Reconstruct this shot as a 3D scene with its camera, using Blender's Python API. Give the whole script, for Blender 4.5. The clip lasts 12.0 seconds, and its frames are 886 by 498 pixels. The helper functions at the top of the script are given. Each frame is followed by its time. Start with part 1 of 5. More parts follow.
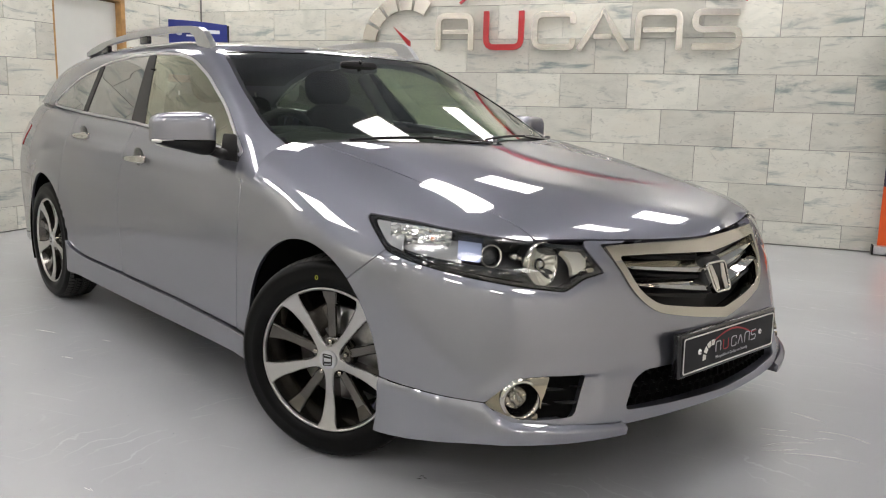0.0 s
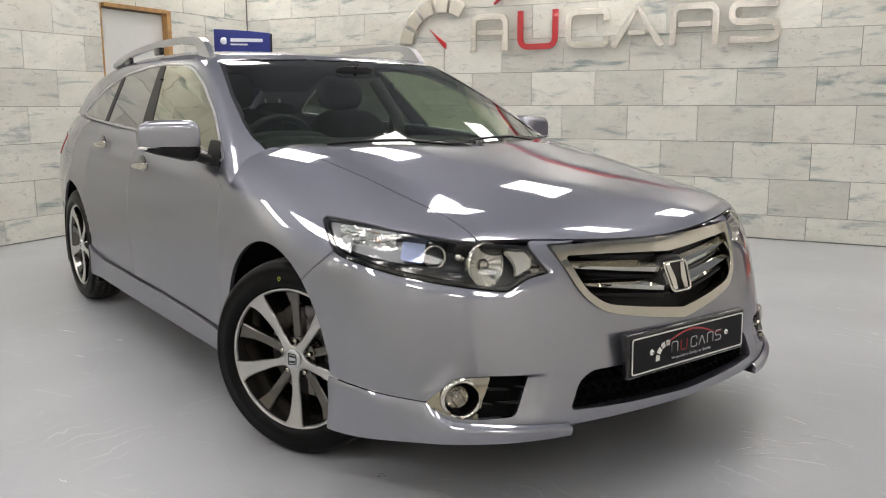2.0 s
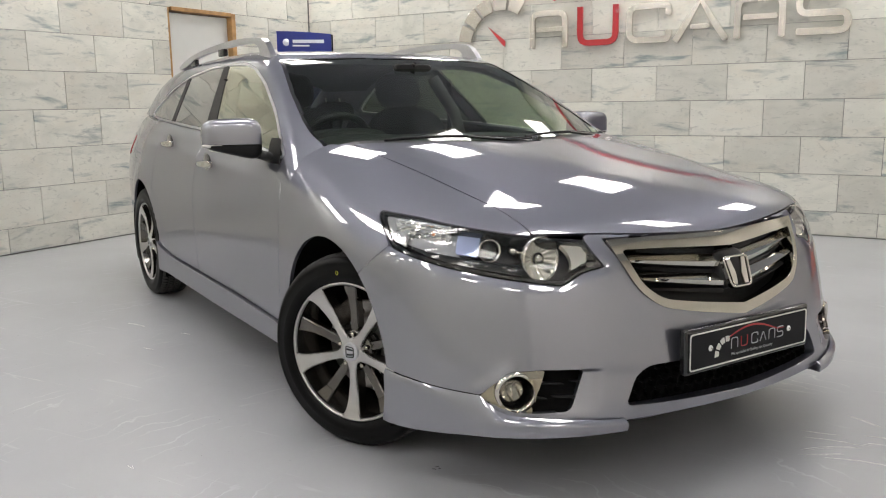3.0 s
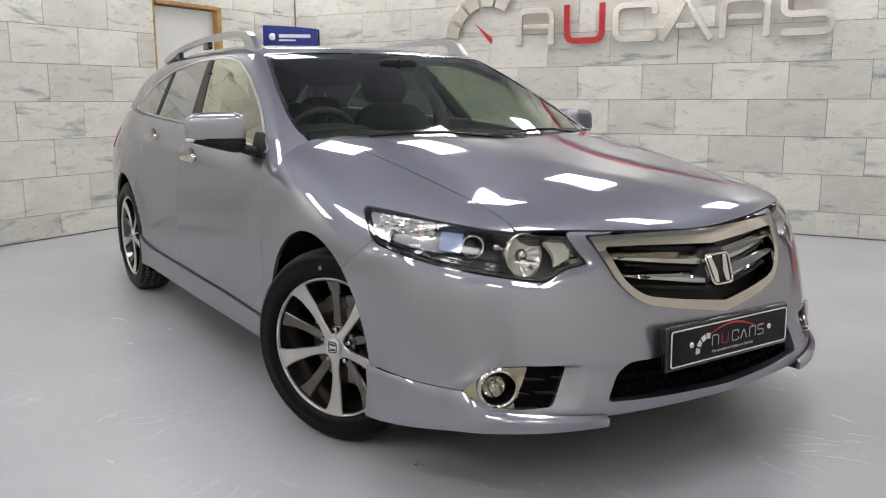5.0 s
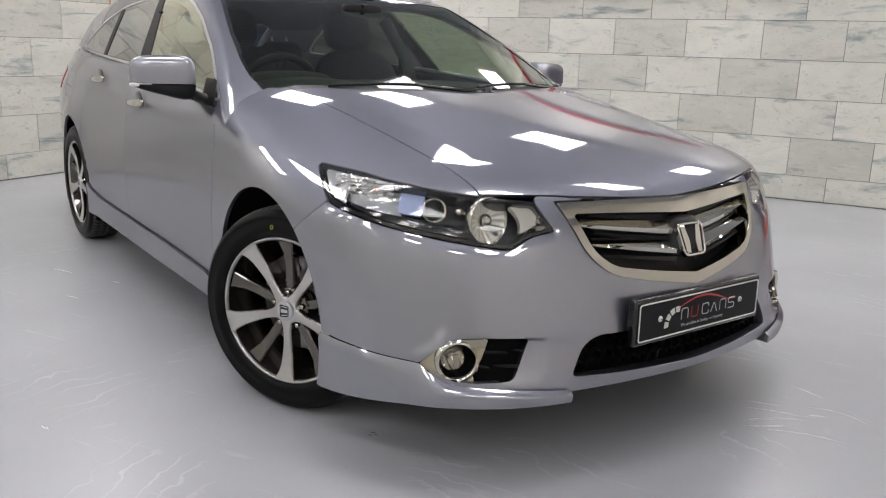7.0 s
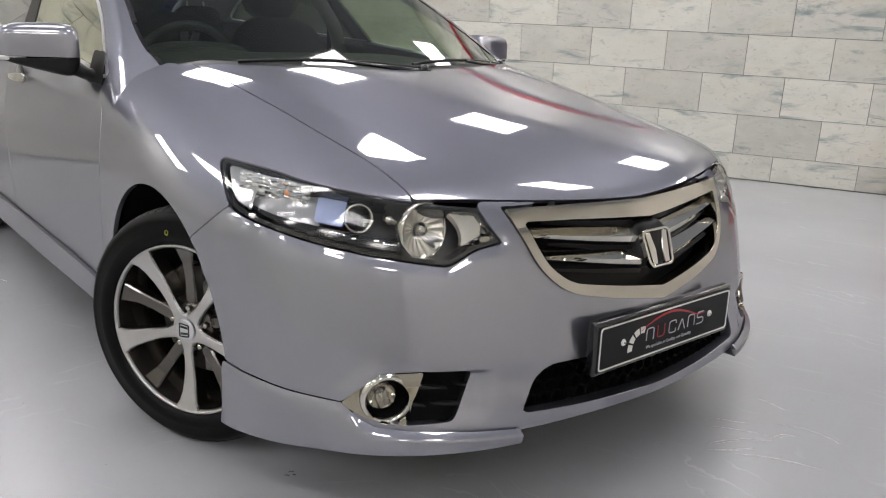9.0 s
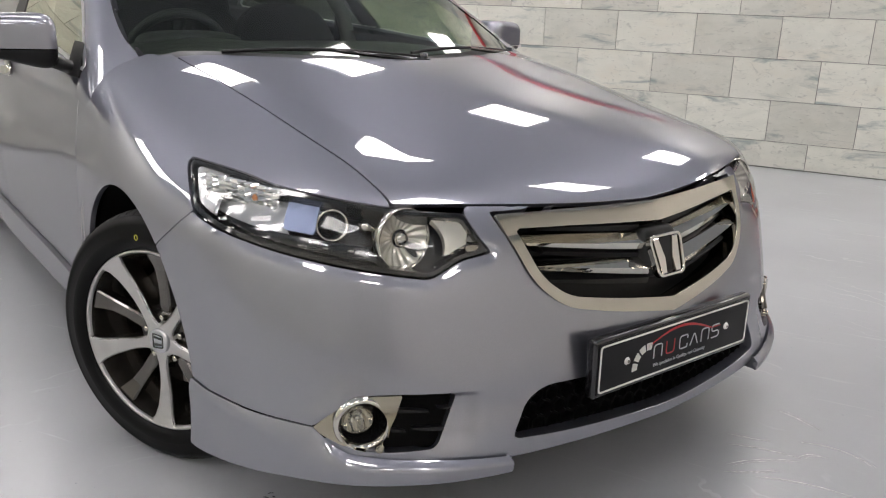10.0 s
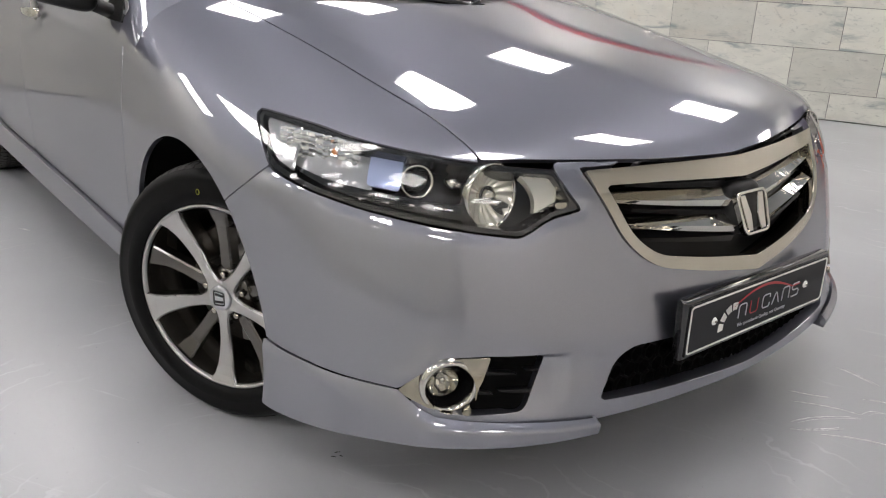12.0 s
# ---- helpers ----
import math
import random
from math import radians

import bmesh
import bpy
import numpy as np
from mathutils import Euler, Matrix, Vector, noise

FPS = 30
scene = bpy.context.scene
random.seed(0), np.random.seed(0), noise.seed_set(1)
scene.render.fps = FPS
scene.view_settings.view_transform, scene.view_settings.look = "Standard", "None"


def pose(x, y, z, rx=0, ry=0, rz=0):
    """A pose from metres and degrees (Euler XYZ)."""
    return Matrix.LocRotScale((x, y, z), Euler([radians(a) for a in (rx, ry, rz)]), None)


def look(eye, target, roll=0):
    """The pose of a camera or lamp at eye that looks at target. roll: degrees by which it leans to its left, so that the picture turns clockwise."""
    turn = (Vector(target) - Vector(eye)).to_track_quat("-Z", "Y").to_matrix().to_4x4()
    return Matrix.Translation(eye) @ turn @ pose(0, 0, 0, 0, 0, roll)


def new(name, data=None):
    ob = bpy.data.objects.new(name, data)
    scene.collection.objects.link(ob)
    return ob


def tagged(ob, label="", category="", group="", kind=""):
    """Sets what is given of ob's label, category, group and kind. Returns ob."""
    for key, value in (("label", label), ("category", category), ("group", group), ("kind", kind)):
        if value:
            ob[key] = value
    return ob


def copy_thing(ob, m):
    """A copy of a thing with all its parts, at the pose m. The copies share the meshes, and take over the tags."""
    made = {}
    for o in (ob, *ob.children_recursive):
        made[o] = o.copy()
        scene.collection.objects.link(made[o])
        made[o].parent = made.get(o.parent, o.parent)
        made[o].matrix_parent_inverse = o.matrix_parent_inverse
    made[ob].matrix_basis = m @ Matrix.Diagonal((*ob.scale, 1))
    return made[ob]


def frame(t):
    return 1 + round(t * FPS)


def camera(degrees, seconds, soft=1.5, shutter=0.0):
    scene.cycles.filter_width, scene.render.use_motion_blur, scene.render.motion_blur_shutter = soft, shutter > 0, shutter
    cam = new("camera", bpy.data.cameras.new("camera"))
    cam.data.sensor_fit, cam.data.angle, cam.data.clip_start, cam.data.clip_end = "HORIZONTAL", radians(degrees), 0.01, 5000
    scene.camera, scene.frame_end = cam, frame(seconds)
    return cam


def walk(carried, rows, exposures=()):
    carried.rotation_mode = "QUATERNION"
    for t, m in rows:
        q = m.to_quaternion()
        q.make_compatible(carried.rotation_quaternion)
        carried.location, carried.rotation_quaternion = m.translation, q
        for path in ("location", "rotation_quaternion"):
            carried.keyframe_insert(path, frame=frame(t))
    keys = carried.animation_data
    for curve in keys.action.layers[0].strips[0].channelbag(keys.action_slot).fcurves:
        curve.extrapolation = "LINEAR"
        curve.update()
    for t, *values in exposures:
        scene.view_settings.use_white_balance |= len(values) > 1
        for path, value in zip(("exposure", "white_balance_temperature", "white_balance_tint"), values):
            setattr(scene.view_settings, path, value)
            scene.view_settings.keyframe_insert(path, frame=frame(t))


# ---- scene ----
cam = camera(56.8, 12.0, soft=1.1)
PATH = [
    (0, (-2.221, -2.051, 1.114), (-0.908, -0.583, 0.763), 1.3),
    (0.5, (-2.204, -2.06, 1.116), (-0.895, -0.59, 0.764), 1.3),
    (1, (-2.113, -2.156, 1.114), (-0.81, -0.681, 0.76), 1.1),
    (1.5, (-2.006, -2.251, 1.118), (-0.765, -0.722, 0.767), 0.5),
    (2, (-1.959, -2.298, 1.123), (-0.788, -0.714, 0.772), -0.1),
    (2.5, (-1.949, -2.313, 1.124), (-0.846, -0.684, 0.769), -0.6),
    (3, (-1.955, -2.318, 1.11), (-0.906, -0.652, 0.759), -0.8),
    (3.2, (-1.951, -2.314, 1.11), (-0.919, -0.638, 0.757), -0.8),
    (5, (-1.949, -2.323, 1.107), (-0.872, -0.676, 0.748), -0.2),
    (5.5, (-1.953, -2.32, 1.111), (-0.857, -0.688, 0.742), 0.2),
    (6, (-1.943, -2.317, 1.115), (-0.835, -0.697, 0.729), 0.4),
    (6.5, (-1.921, -2.306, 1.12), (-0.807, -0.694, 0.721), 0.4),
    (7, (-1.857, -2.211, 1.116), (-0.723, -0.634, 0.639), 1.7),
    (7.5, (-1.792, -2.082, 1.143), (-0.602, -0.566, 0.61), 3.4),
    (7.7, (-1.772, -2.055, 1.152), (-0.557, -0.556, 0.624), 3.7),
    (9.3, (-1.587, -1.913, 1.127), (-0.347, -0.443, 0.578), 2.5),
    (9.5, (-1.557, -1.9, 1.124), (-0.331, -0.418, 0.577), 2.2),
    (10, (-1.439, -1.862, 1.138), (-0.266, -0.352, 0.555), 2.0),
    (10.5, (-1.339, -1.838, 1.141), (-0.202, -0.324, 0.499), 2.0),
    (11, (-1.314, -1.816, 1.128), (-0.196, -0.302, 0.452), 1.8),
    (11.5, (-1.383, -1.764, 1.134), (-0.271, -0.257, 0.434), 2.0),
    (12, (-1.547, -1.697, 1.134), (-0.378, -0.237, 0.427), 2.4),
]
walk(cam, [(t, look(eye, target, roll)) for t, eye, target, roll in PATH],
     [(0, 0.0, 6500, 10), (3.2, 0.0, 6500, 10), (5, 0.0, 6280, 12), (7.7, 0.03, 6280, 13), (9.3, 0.04, 6360, 12), (12, 0.05, 6420, 12)])

# ---- world and light ----
world = bpy.data.worlds.new("world")
scene.world = world
world.use_nodes = True
world.node_tree.nodes["Background"].inputs["Color"].default_value = (0.8, 0.85, 1.0, 1)
world.node_tree.nodes["Background"].inputs["Strength"].default_value = 0.05
PANEL_POWER = 15.2
scene.view_settings.exposure = 0.0


# ---- materials ----
def material(name, colour, rough=0.5, metal=0.0, coat=0.0, coat_rough=0.03, grain=0.0, scale=20.0, bump=0.0, bump_scale=200.0,
             spec=0.5, emit=0.0, rough_var=0.0, ior=1.5):
    m = bpy.data.materials.new(name)
    m.use_nodes = True
    nt = m.node_tree
    b = nt.nodes["Principled BSDF"]
    b.inputs["Base Color"].default_value = (*colour, 1)
    b.inputs["Roughness"].default_value = rough
    b.inputs["Metallic"].default_value = metal
    b.inputs["Coat Weight"].default_value = coat
    b.inputs["Coat Roughness"].default_value = coat_rough
    b.inputs["Specular IOR Level"].default_value = spec
    b.inputs["IOR"].default_value = ior
    co = nt.nodes.new("ShaderNodeTexCoord")
    if grain:
        a = nt.nodes.new("ShaderNodeTexNoise")
        a.inputs["Scale"].default_value, a.inputs["Detail"].default_value = scale, 6
        nt.links.new(co.outputs["Object"], a.inputs["Vector"])
        r = nt.nodes.new("ShaderNodeMapRange")
        r.inputs["From Min"].default_value, r.inputs["From Max"].default_value = 0.3, 0.7
        r.inputs["To Min"].default_value, r.inputs["To Max"].default_value = 1 - grain, 1 + grain
        nt.links.new(a.outputs["Fac"], r.inputs["Value"])
        mix = nt.nodes.new("ShaderNodeVectorMath")
        mix.operation = "SCALE"
        mix.inputs[0].default_value = colour
        nt.links.new(r.outputs["Result"], mix.inputs["Scale"])
        nt.links.new(mix.outputs["Vector"], b.inputs["Base Color"])
        if rough_var:
            q = nt.nodes.new("ShaderNodeMapRange")
            q.inputs["From Min"].default_value, q.inputs["From Max"].default_value = 0.3, 0.7
            q.inputs["To Min"].default_value, q.inputs["To Max"].default_value = rough - rough_var, rough + rough_var
            nt.links.new(a.outputs["Fac"], q.inputs["Value"])
            nt.links.new(q.outputs["Result"], b.inputs["Roughness"])
    if bump:
        n = nt.nodes.new("ShaderNodeTexNoise")
        n.inputs["Scale"].default_value, n.inputs["Detail"].default_value = bump_scale, 4
        nt.links.new(co.outputs["Object"], n.inputs["Vector"])
        bp = nt.nodes.new("ShaderNodeBump")
        bp.inputs["Strength"].default_value, bp.inputs["Distance"].default_value = bump, 0.002
        nt.links.new(n.outputs["Fac"], bp.inputs["Height"])
        nt.links.new(bp.outputs["Normal"], b.inputs["Normal"])
    if emit:
        b.inputs["Emission Color"].default_value = (*colour, 1)
        b.inputs["Emission Strength"].default_value = emit
    return m


def glass(name, colour, rough=0.0, base=0.04, power=4.5, sheen=(0.8, 0.8, 0.8)):
    """Thin pane: clear with a tint, and a mirror that grows towards grazing angles."""
    m = bpy.data.materials.new(name)
    m.use_nodes = True
    nt = m.node_tree
    nt.nodes.clear()
    out = nt.nodes.new("ShaderNodeOutputMaterial")
    mix = nt.nodes.new("ShaderNodeMixShader")
    tr = nt.nodes.new("ShaderNodeBsdfTransparent")
    tr.inputs["Color"].default_value = (*colour, 1)
    gl = nt.nodes.new("ShaderNodeBsdfGlossy")
    gl.inputs["Roughness"].default_value = rough
    gl.inputs["Color"].default_value = (*sheen, 1)
    lw = nt.nodes.new("ShaderNodeLayerWeight")
    lw.inputs["Blend"].default_value = 0.5
    pw = nt.nodes.new("ShaderNodeMath")
    pw.operation = "POWER"
    pw.inputs[1].default_value = power
    k = nt.nodes.new("ShaderNodeMath")
    k.operation = "MULTIPLY_ADD"
    k.inputs[1].default_value, k.inputs[2].default_value = 1 - base, base
    nt.links.new(lw.outputs["Facing"], pw.inputs[0])
    nt.links.new(pw.outputs["Value"], k.inputs[0])
    nt.links.new(k.outputs["Value"], mix.inputs["Fac"])
    nt.links.new(tr.outputs["BSDF"], mix.inputs[1])
    nt.links.new(gl.outputs["BSDF"], mix.inputs[2])
    nt.links.new(mix.outputs["Shader"], out.inputs["Surface"])
    return m


def tile_material():
    """Pale weathered-stone porcelain: grey-green smears along each tile, different on every piece."""
    m = bpy.data.materials.new("stone_tile")
    m.use_nodes = True
    nt = m.node_tree
    b = nt.nodes["Principled BSDF"]
    co = nt.nodes.new("ShaderNodeTexCoord")
    info = nt.nodes.new("ShaderNodeObjectInfo")
    mul = nt.nodes.new("ShaderNodeMath")
    mul.operation = "MULTIPLY"
    mul.inputs[1].default_value = 57.0
    nt.links.new(info.outputs["Random"], mul.inputs[0])
    comb = nt.nodes.new("ShaderNodeCombineXYZ")
    nt.links.new(mul.outputs[0], comb.inputs["X"])
    nt.links.new(mul.outputs[0], comb.inputs["Y"])
    add = nt.nodes.new("ShaderNodeVectorMath")
    nt.links.new(co.outputs["Object"], add.inputs[0])
    nt.links.new(comb.outputs[0], add.inputs[1])

    def layer(sx, sz, lo, hi, dist=0.6, detail=7):
        mp = nt.nodes.new("ShaderNodeMapping")
        mp.inputs["Scale"].default_value = (sx, 1, sz)
        nt.links.new(add.outputs[0], mp.inputs["Vector"])
        n = nt.nodes.new("ShaderNodeTexNoise")
        n.inputs["Scale"].default_value, n.inputs["Detail"].default_value, n.inputs["Distortion"].default_value = 1, detail, dist
        n.inputs["Roughness"].default_value = 0.62
        nt.links.new(mp.outputs[0], n.inputs["Vector"])
        r = nt.nodes.new("ShaderNodeMapRange")
        r.interpolation_type = "SMOOTHSTEP"
        r.inputs["From Min"].default_value, r.inputs["From Max"].default_value = lo, hi
        nt.links.new(n.outputs["Fac"], r.inputs["Value"])
        return r.outputs["Result"], n.outputs["Fac"]

    def blend(fac, a, colour):
        x = nt.nodes.new("ShaderNodeMix")
        x.data_type = "RGBA"
        nt.links.new(fac, x.inputs["Factor"])
        if isinstance(a, tuple):
            x.inputs[6].default_value = (*a, 1)
        else:
            nt.links.new(a, x.inputs[6])
        x.inputs[7].default_value = (*colour, 1)
        return x.outputs[2]

    smear, raw = layer(2.0, 9.0, 0.535, 0.71)
    fleck, _ = layer(14.0, 30.0, 0.55, 0.70, 1.5)
    cloud, _ = layer(3.0, 6.0, 0.40, 0.75)
    pale, _ = layer(9.0, 16.0, 0.60, 0.75, 1.2)
    warm, _ = layer(1.5, 3.0, 0.45, 0.75)
    c = blend(cloud, (0.665, 0.66, 0.595), (0.55, 0.555, 0.50))
    c = blend(warm, c, (0.63, 0.60, 0.52))
    c = blend(pale, c, (0.705, 0.70, 0.64))
    c = blend(fleck, c, (0.47, 0.47, 0.43))
    c = blend(smear, c, (0.27, 0.315, 0.31))
    shade = nt.nodes.new("ShaderNodeMapRange")
    shade.inputs["To Min"].default_value, shade.inputs["To Max"].default_value = 0.88, 1.11
    nt.links.new(info.outputs["Random"], shade.inputs["Value"])
    tone = nt.nodes.new("ShaderNodeVectorMath")
    tone.operation = "SCALE"
    nt.links.new(c, tone.inputs[0])
    nt.links.new(shade.outputs["Result"], tone.inputs["Scale"])
    nt.links.new(tone.outputs["Vector"], b.inputs["Base Color"])
    b.inputs["Roughness"].default_value = 0.42
    bp = nt.nodes.new("ShaderNodeBump")
    bp.inputs["Strength"].default_value, bp.inputs["Distance"].default_value = 0.15, 0.003
    nt.links.new(raw, bp.inputs["Height"])
    nt.links.new(bp.outputs["Normal"], b.inputs["Normal"])
    return m


def floor_material():
    """Pale grey painted floor, satin, with scuffs and fine dust."""
    m = bpy.data.materials.new("painted_floor")
    m.use_nodes = True
    nt = m.node_tree
    b = nt.nodes["Principled BSDF"]
    co = nt.nodes.new("ShaderNodeTexCoord")

    def noise_at(scale, detail, stretch=(1, 1, 1), dist=0.0):
        mp = nt.nodes.new("ShaderNodeMapping")
        mp.inputs["Scale"].default_value = stretch
        mp.inputs["Rotation"].default_value = (0, 0, 0.5)
        nt.links.new(co.outputs["Object"], mp.inputs["Vector"])
        n = nt.nodes.new("ShaderNodeTexNoise")
        n.inputs["Scale"].default_value, n.inputs["Detail"].default_value, n.inputs["Distortion"].default_value = scale, detail, dist
        nt.links.new(mp.outputs[0], n.inputs["Vector"])
        return n.outputs["Fac"]

    def ramp(v, a, b0, lo, hi):
        r = nt.nodes.new("ShaderNodeMapRange")
        r.inputs["From Min"].default_value, r.inputs["From Max"].default_value = a, b0
        r.inputs["To Min"].default_value, r.inputs["To Max"].default_value = lo, hi
        nt.links.new(v, r.inputs["Value"])
        return r.outputs["Result"]

    broad = ramp(noise_at(1.1, 7), 0.3, 0.7, 0.94, 1.05)
    specks = ramp(noise_at(90, 3), 0.735, 0.77, 1.0, 0.55)
    scuff = ramp(noise_at(5, 6, (0.35, 6.0, 1), 1.2), 0.66, 0.74, 1.0, 1.16)
    p = nt.nodes.new("ShaderNodeMath")
    p.operation = "MULTIPLY"
    nt.links.new(broad, p.inputs[0])
    nt.links.new(specks, p.inputs[1])
    # tyre arcs worn into the paint, pale broken rings
    ring = nt.nodes.new("ShaderNodeTexWave")
    ring.wave_type, ring.rings_direction = "RINGS", "Z"
    ring.inputs["Scale"].default_value, ring.inputs["Distortion"].default_value = 4.0, 9.0
    ring.inputs["Detail"].default_value, ring.inputs["Detail Scale"].default_value = 4.0, 1.3
    mp = nt.nodes.new("ShaderNodeMapping")
    mp.inputs["Location"].default_value = (-1.2, 5.6, 0)
    nt.links.new(co.outputs["Object"], mp.inputs["Vector"])
    nt.links.new(mp.outputs[0], ring.inputs["Vector"])
    arc = nt.nodes.new("ShaderNodeMath")
    arc.operation = "MULTIPLY"
    nt.links.new(ramp(ring.outputs["Fac"], 0.95, 0.995, 0.0, 0.16), arc.inputs[0])
    nt.links.new(ramp(noise_at(2.6, 5), 0.54, 0.66, 0.0, 1.0), arc.inputs[1])
    worn = nt.nodes.new("ShaderNodeMath")
    nt.links.new(scuff, worn.inputs[0])
    nt.links.new(arc.outputs[0], worn.inputs[1])
    q = nt.nodes.new("ShaderNodeMath")
    q.operation = "MULTIPLY"
    nt.links.new(p.outputs[0], q.inputs[0])
    nt.links.new(worn.outputs[0], q.inputs[1])
    v = nt.nodes.new("ShaderNodeVectorMath")
    v.operation = "SCALE"
    v.inputs[0].default_value = FLOOR_COLOUR
    nt.links.new(q.outputs[0], v.inputs["Scale"])
    nt.links.new(v.outputs["Vector"], b.inputs["Base Color"])
    b.inputs["Roughness"].default_value = 0.26
    b.inputs["Specular IOR Level"].default_value = 0.42
    bp = nt.nodes.new("ShaderNodeBump")
    bp.inputs["Strength"].default_value, bp.inputs["Distance"].default_value = 0.06, 0.002
    nt.links.new(noise_at(60, 4), bp.inputs["Height"])
    nt.links.new(bp.outputs["Normal"], b.inputs["Normal"])
    return m


FLOOR_COLOUR = (0.425, 0.434, 0.448)
PAINT = material("silver_blue_paint", (0.206, 0.211, 0.247), 0.45, 1.0, 1.0, 0.0, grain=0.05, scale=650)
PAINT.node_tree.nodes["Principled BSDF"].inputs["Coat IOR"].default_value = 2.6
PAINT.node_tree.nodes["Principled BSDF"].inputs["Specular Tint"].default_value = (0.45, 0.45, 0.5, 1)
CHROME = material("chrome", (0.62, 0.60, 0.55), 0.05, 1.0)
DARK_CHROME = material("dark_chrome", (0.54, 0.51, 0.44), 0.11, 1.0)
FOG_CHROME = material("bronze_chrome", (0.42, 0.385, 0.31), 0.10, 1.0)
SATIN = material("satin_aluminium", (0.62, 0.62, 0.64), 0.28, 1.0, grain=0.05, scale=60)
MACHINED = material("machined_alloy", (0.56, 0.55, 0.53), 0.34, 1.0, grain=0.04, scale=300)
ALLOY_DARK = material("dark_alloy_paint", (0.105, 0.096, 0.083), 0.25, 0.9, 1.0, 0.05)
BLACK = material("black_plastic", (0.006, 0.006, 0.0063), 0.45, bump=0.1, bump_scale=900, spec=0.3)
GLOSS_BLACK = material("gloss_black", (0.008, 0.008, 0.009), 0.12, 0, 0.6)
LINER = material("liner_black", (0.003, 0.003, 0.003), 0.8, spec=0.1)
RUBBER = material("tyre_rubber", (0.0035, 0.0035, 0.0036), 0.42, grain=0.15, scale=30, bump=0.08, bump_scale=150, spec=0.13)
TREAD = material("tread_rubber", (0.040, 0.038, 0.036), 0.7, grain=0.2, scale=80, bump=0.4, bump_scale=200)
DISC = material("brake_steel", (0.42, 0.41, 0.40), 0.35, 1.0, grain=0.1, scale=90)
LAMP_HOUSING = material("lamp_housing", (0.02, 0.02, 0.021), 0.3)
REFLECTOR = material("lamp_reflector", (0.80, 0.78, 0.70), 0.18, 0.6, bump=0.4, bump_scale=60)
# chrome with a sky-blue reflection put into its base colour
BLUE_REFLECTION = material("blue_reflection_chrome", (0.50, 0.58, 0.85), 0.15, 0.4)
BOWL = material("indicator_chrome", (0.62, 0.63, 0.64), 0.14, 0.7, bump=0.7, bump_scale=55)
CRYSTAL = material("crystal_reflector", (0.86, 0.87, 0.86), 0.08, 0.8)
SEAT_CLOTH = material("seat_cloth", (0.013, 0.013, 0.0145), 0.85, grain=0.2, scale=200, bump=0.3, bump_scale=700)
DASH = material("dash_plastic", (0.012, 0.013, 0.014), 0.55, bump=0.25, bump_scale=600)
HEADLINING = material("dark_headlining", (0.045, 0.045, 0.046), 0.8, grain=0.1, scale=120)
TRIM_LIGHT = material("pillar_trim", (0.17, 0.175, 0.165), 0.7)
SCREEN_GLASS = glass("screen_glass", (0.44, 0.53, 0.43), 0, 0.05)
SIDE_GLASS = glass("side_glass", (0.80, 0.88, 0.70), 0, 0.06, 1.8, (0.86, 0.86, 0.74))
TINT_GLASS = glass("tinted_glass", (0.18, 0.20, 0.17), 0, 0.05, 2.2)
LENS_GLASS = glass("lens_glass", (0.95, 0.95, 0.94), 0, 0.04)
RED_LENS = material("red_lens", (0.45, 0.03, 0.03), 0.12, 0, 0.8)
SCUFF = material("pale_scuff", (0.70, 0.70, 0.69), 0.45, grain=0.25, scale=160)
DIRT = material("dark_scuff", (0.05, 0.048, 0.045), 0.7, grain=0.3, scale=200)
MARK_YELLOW = material("chalk_yellow", (0.50, 0.52, 0.04), 0.6)
AMBER = material("amber_lens", (0.62, 0.27, 0.12), 0.15, 0, 0.6)
WHITE_PLASTIC = material("white_plastic", (0.75, 0.75, 0.72), 0.35)
PLATE_BLACK = material("plate_black", (0.006, 0.006, 0.007), 0.3, spec=0.2)
PLATE_LINE = material("plate_line", (0.72, 0.71, 0.66), 0.4)
RED = material("red_paint", (0.45, 0.012, 0.018), 0.3, 0, 0.5)
TILE = tile_material()
GROUT = material("grout", (0.20, 0.20, 0.19), 0.9, grain=0.1, scale=40)
FLOOR = floor_material()
WALL_WHITE = material("white_wall", (0.80, 0.775, 0.73), 0.7, grain=0.03, scale=3, bump=0.1, bump_scale=60)
CEILING_WHITE = material("ceiling_white", (0.42, 0.455, 0.51), 0.8, grain=0.03, scale=5)
PANEL_LIGHT = material("panel_light", (1.0, 0.955, 0.93), 0.5, emit=PANEL_POWER)
STEEL = material("brushed_steel", (0.66, 0.63, 0.57), 0.20, 1.0, grain=0.05, scale=120)
WOOD = material("oak_frame", (0.42, 0.24, 0.09), 0.45, grain=0.25, scale=14)
DOOR_PAINT = material("door_paint", (0.66, 0.67, 0.64), 0.35, grain=0.03, scale=4)
BLUE = material("blue_banner", (0.015, 0.03, 0.23), 0.35, grain=0.04, scale=8)
PURPLE = material("purple_banner", (0.035, 0.022, 0.055), 0.4, grain=0.05, scale=8)
ORANGE = material("orange_banner", (0.72, 0.10, 0.012), 0.4, grain=0.05, scale=8)
PALE = material("pale_print", (0.75, 0.78, 0.85), 0.4)


# ---- mesh helpers ----
def mesh_from(verts, faces, smooth=True):
    me = bpy.data.meshes.new("m")
    me.from_pydata([tuple(map(float, v)) for v in verts], [], [tuple(map(int, f)) for f in faces])
    if smooth:
        me.polygons.foreach_set("use_smooth", [True] * len(me.polygons))
    me.update()
    return me


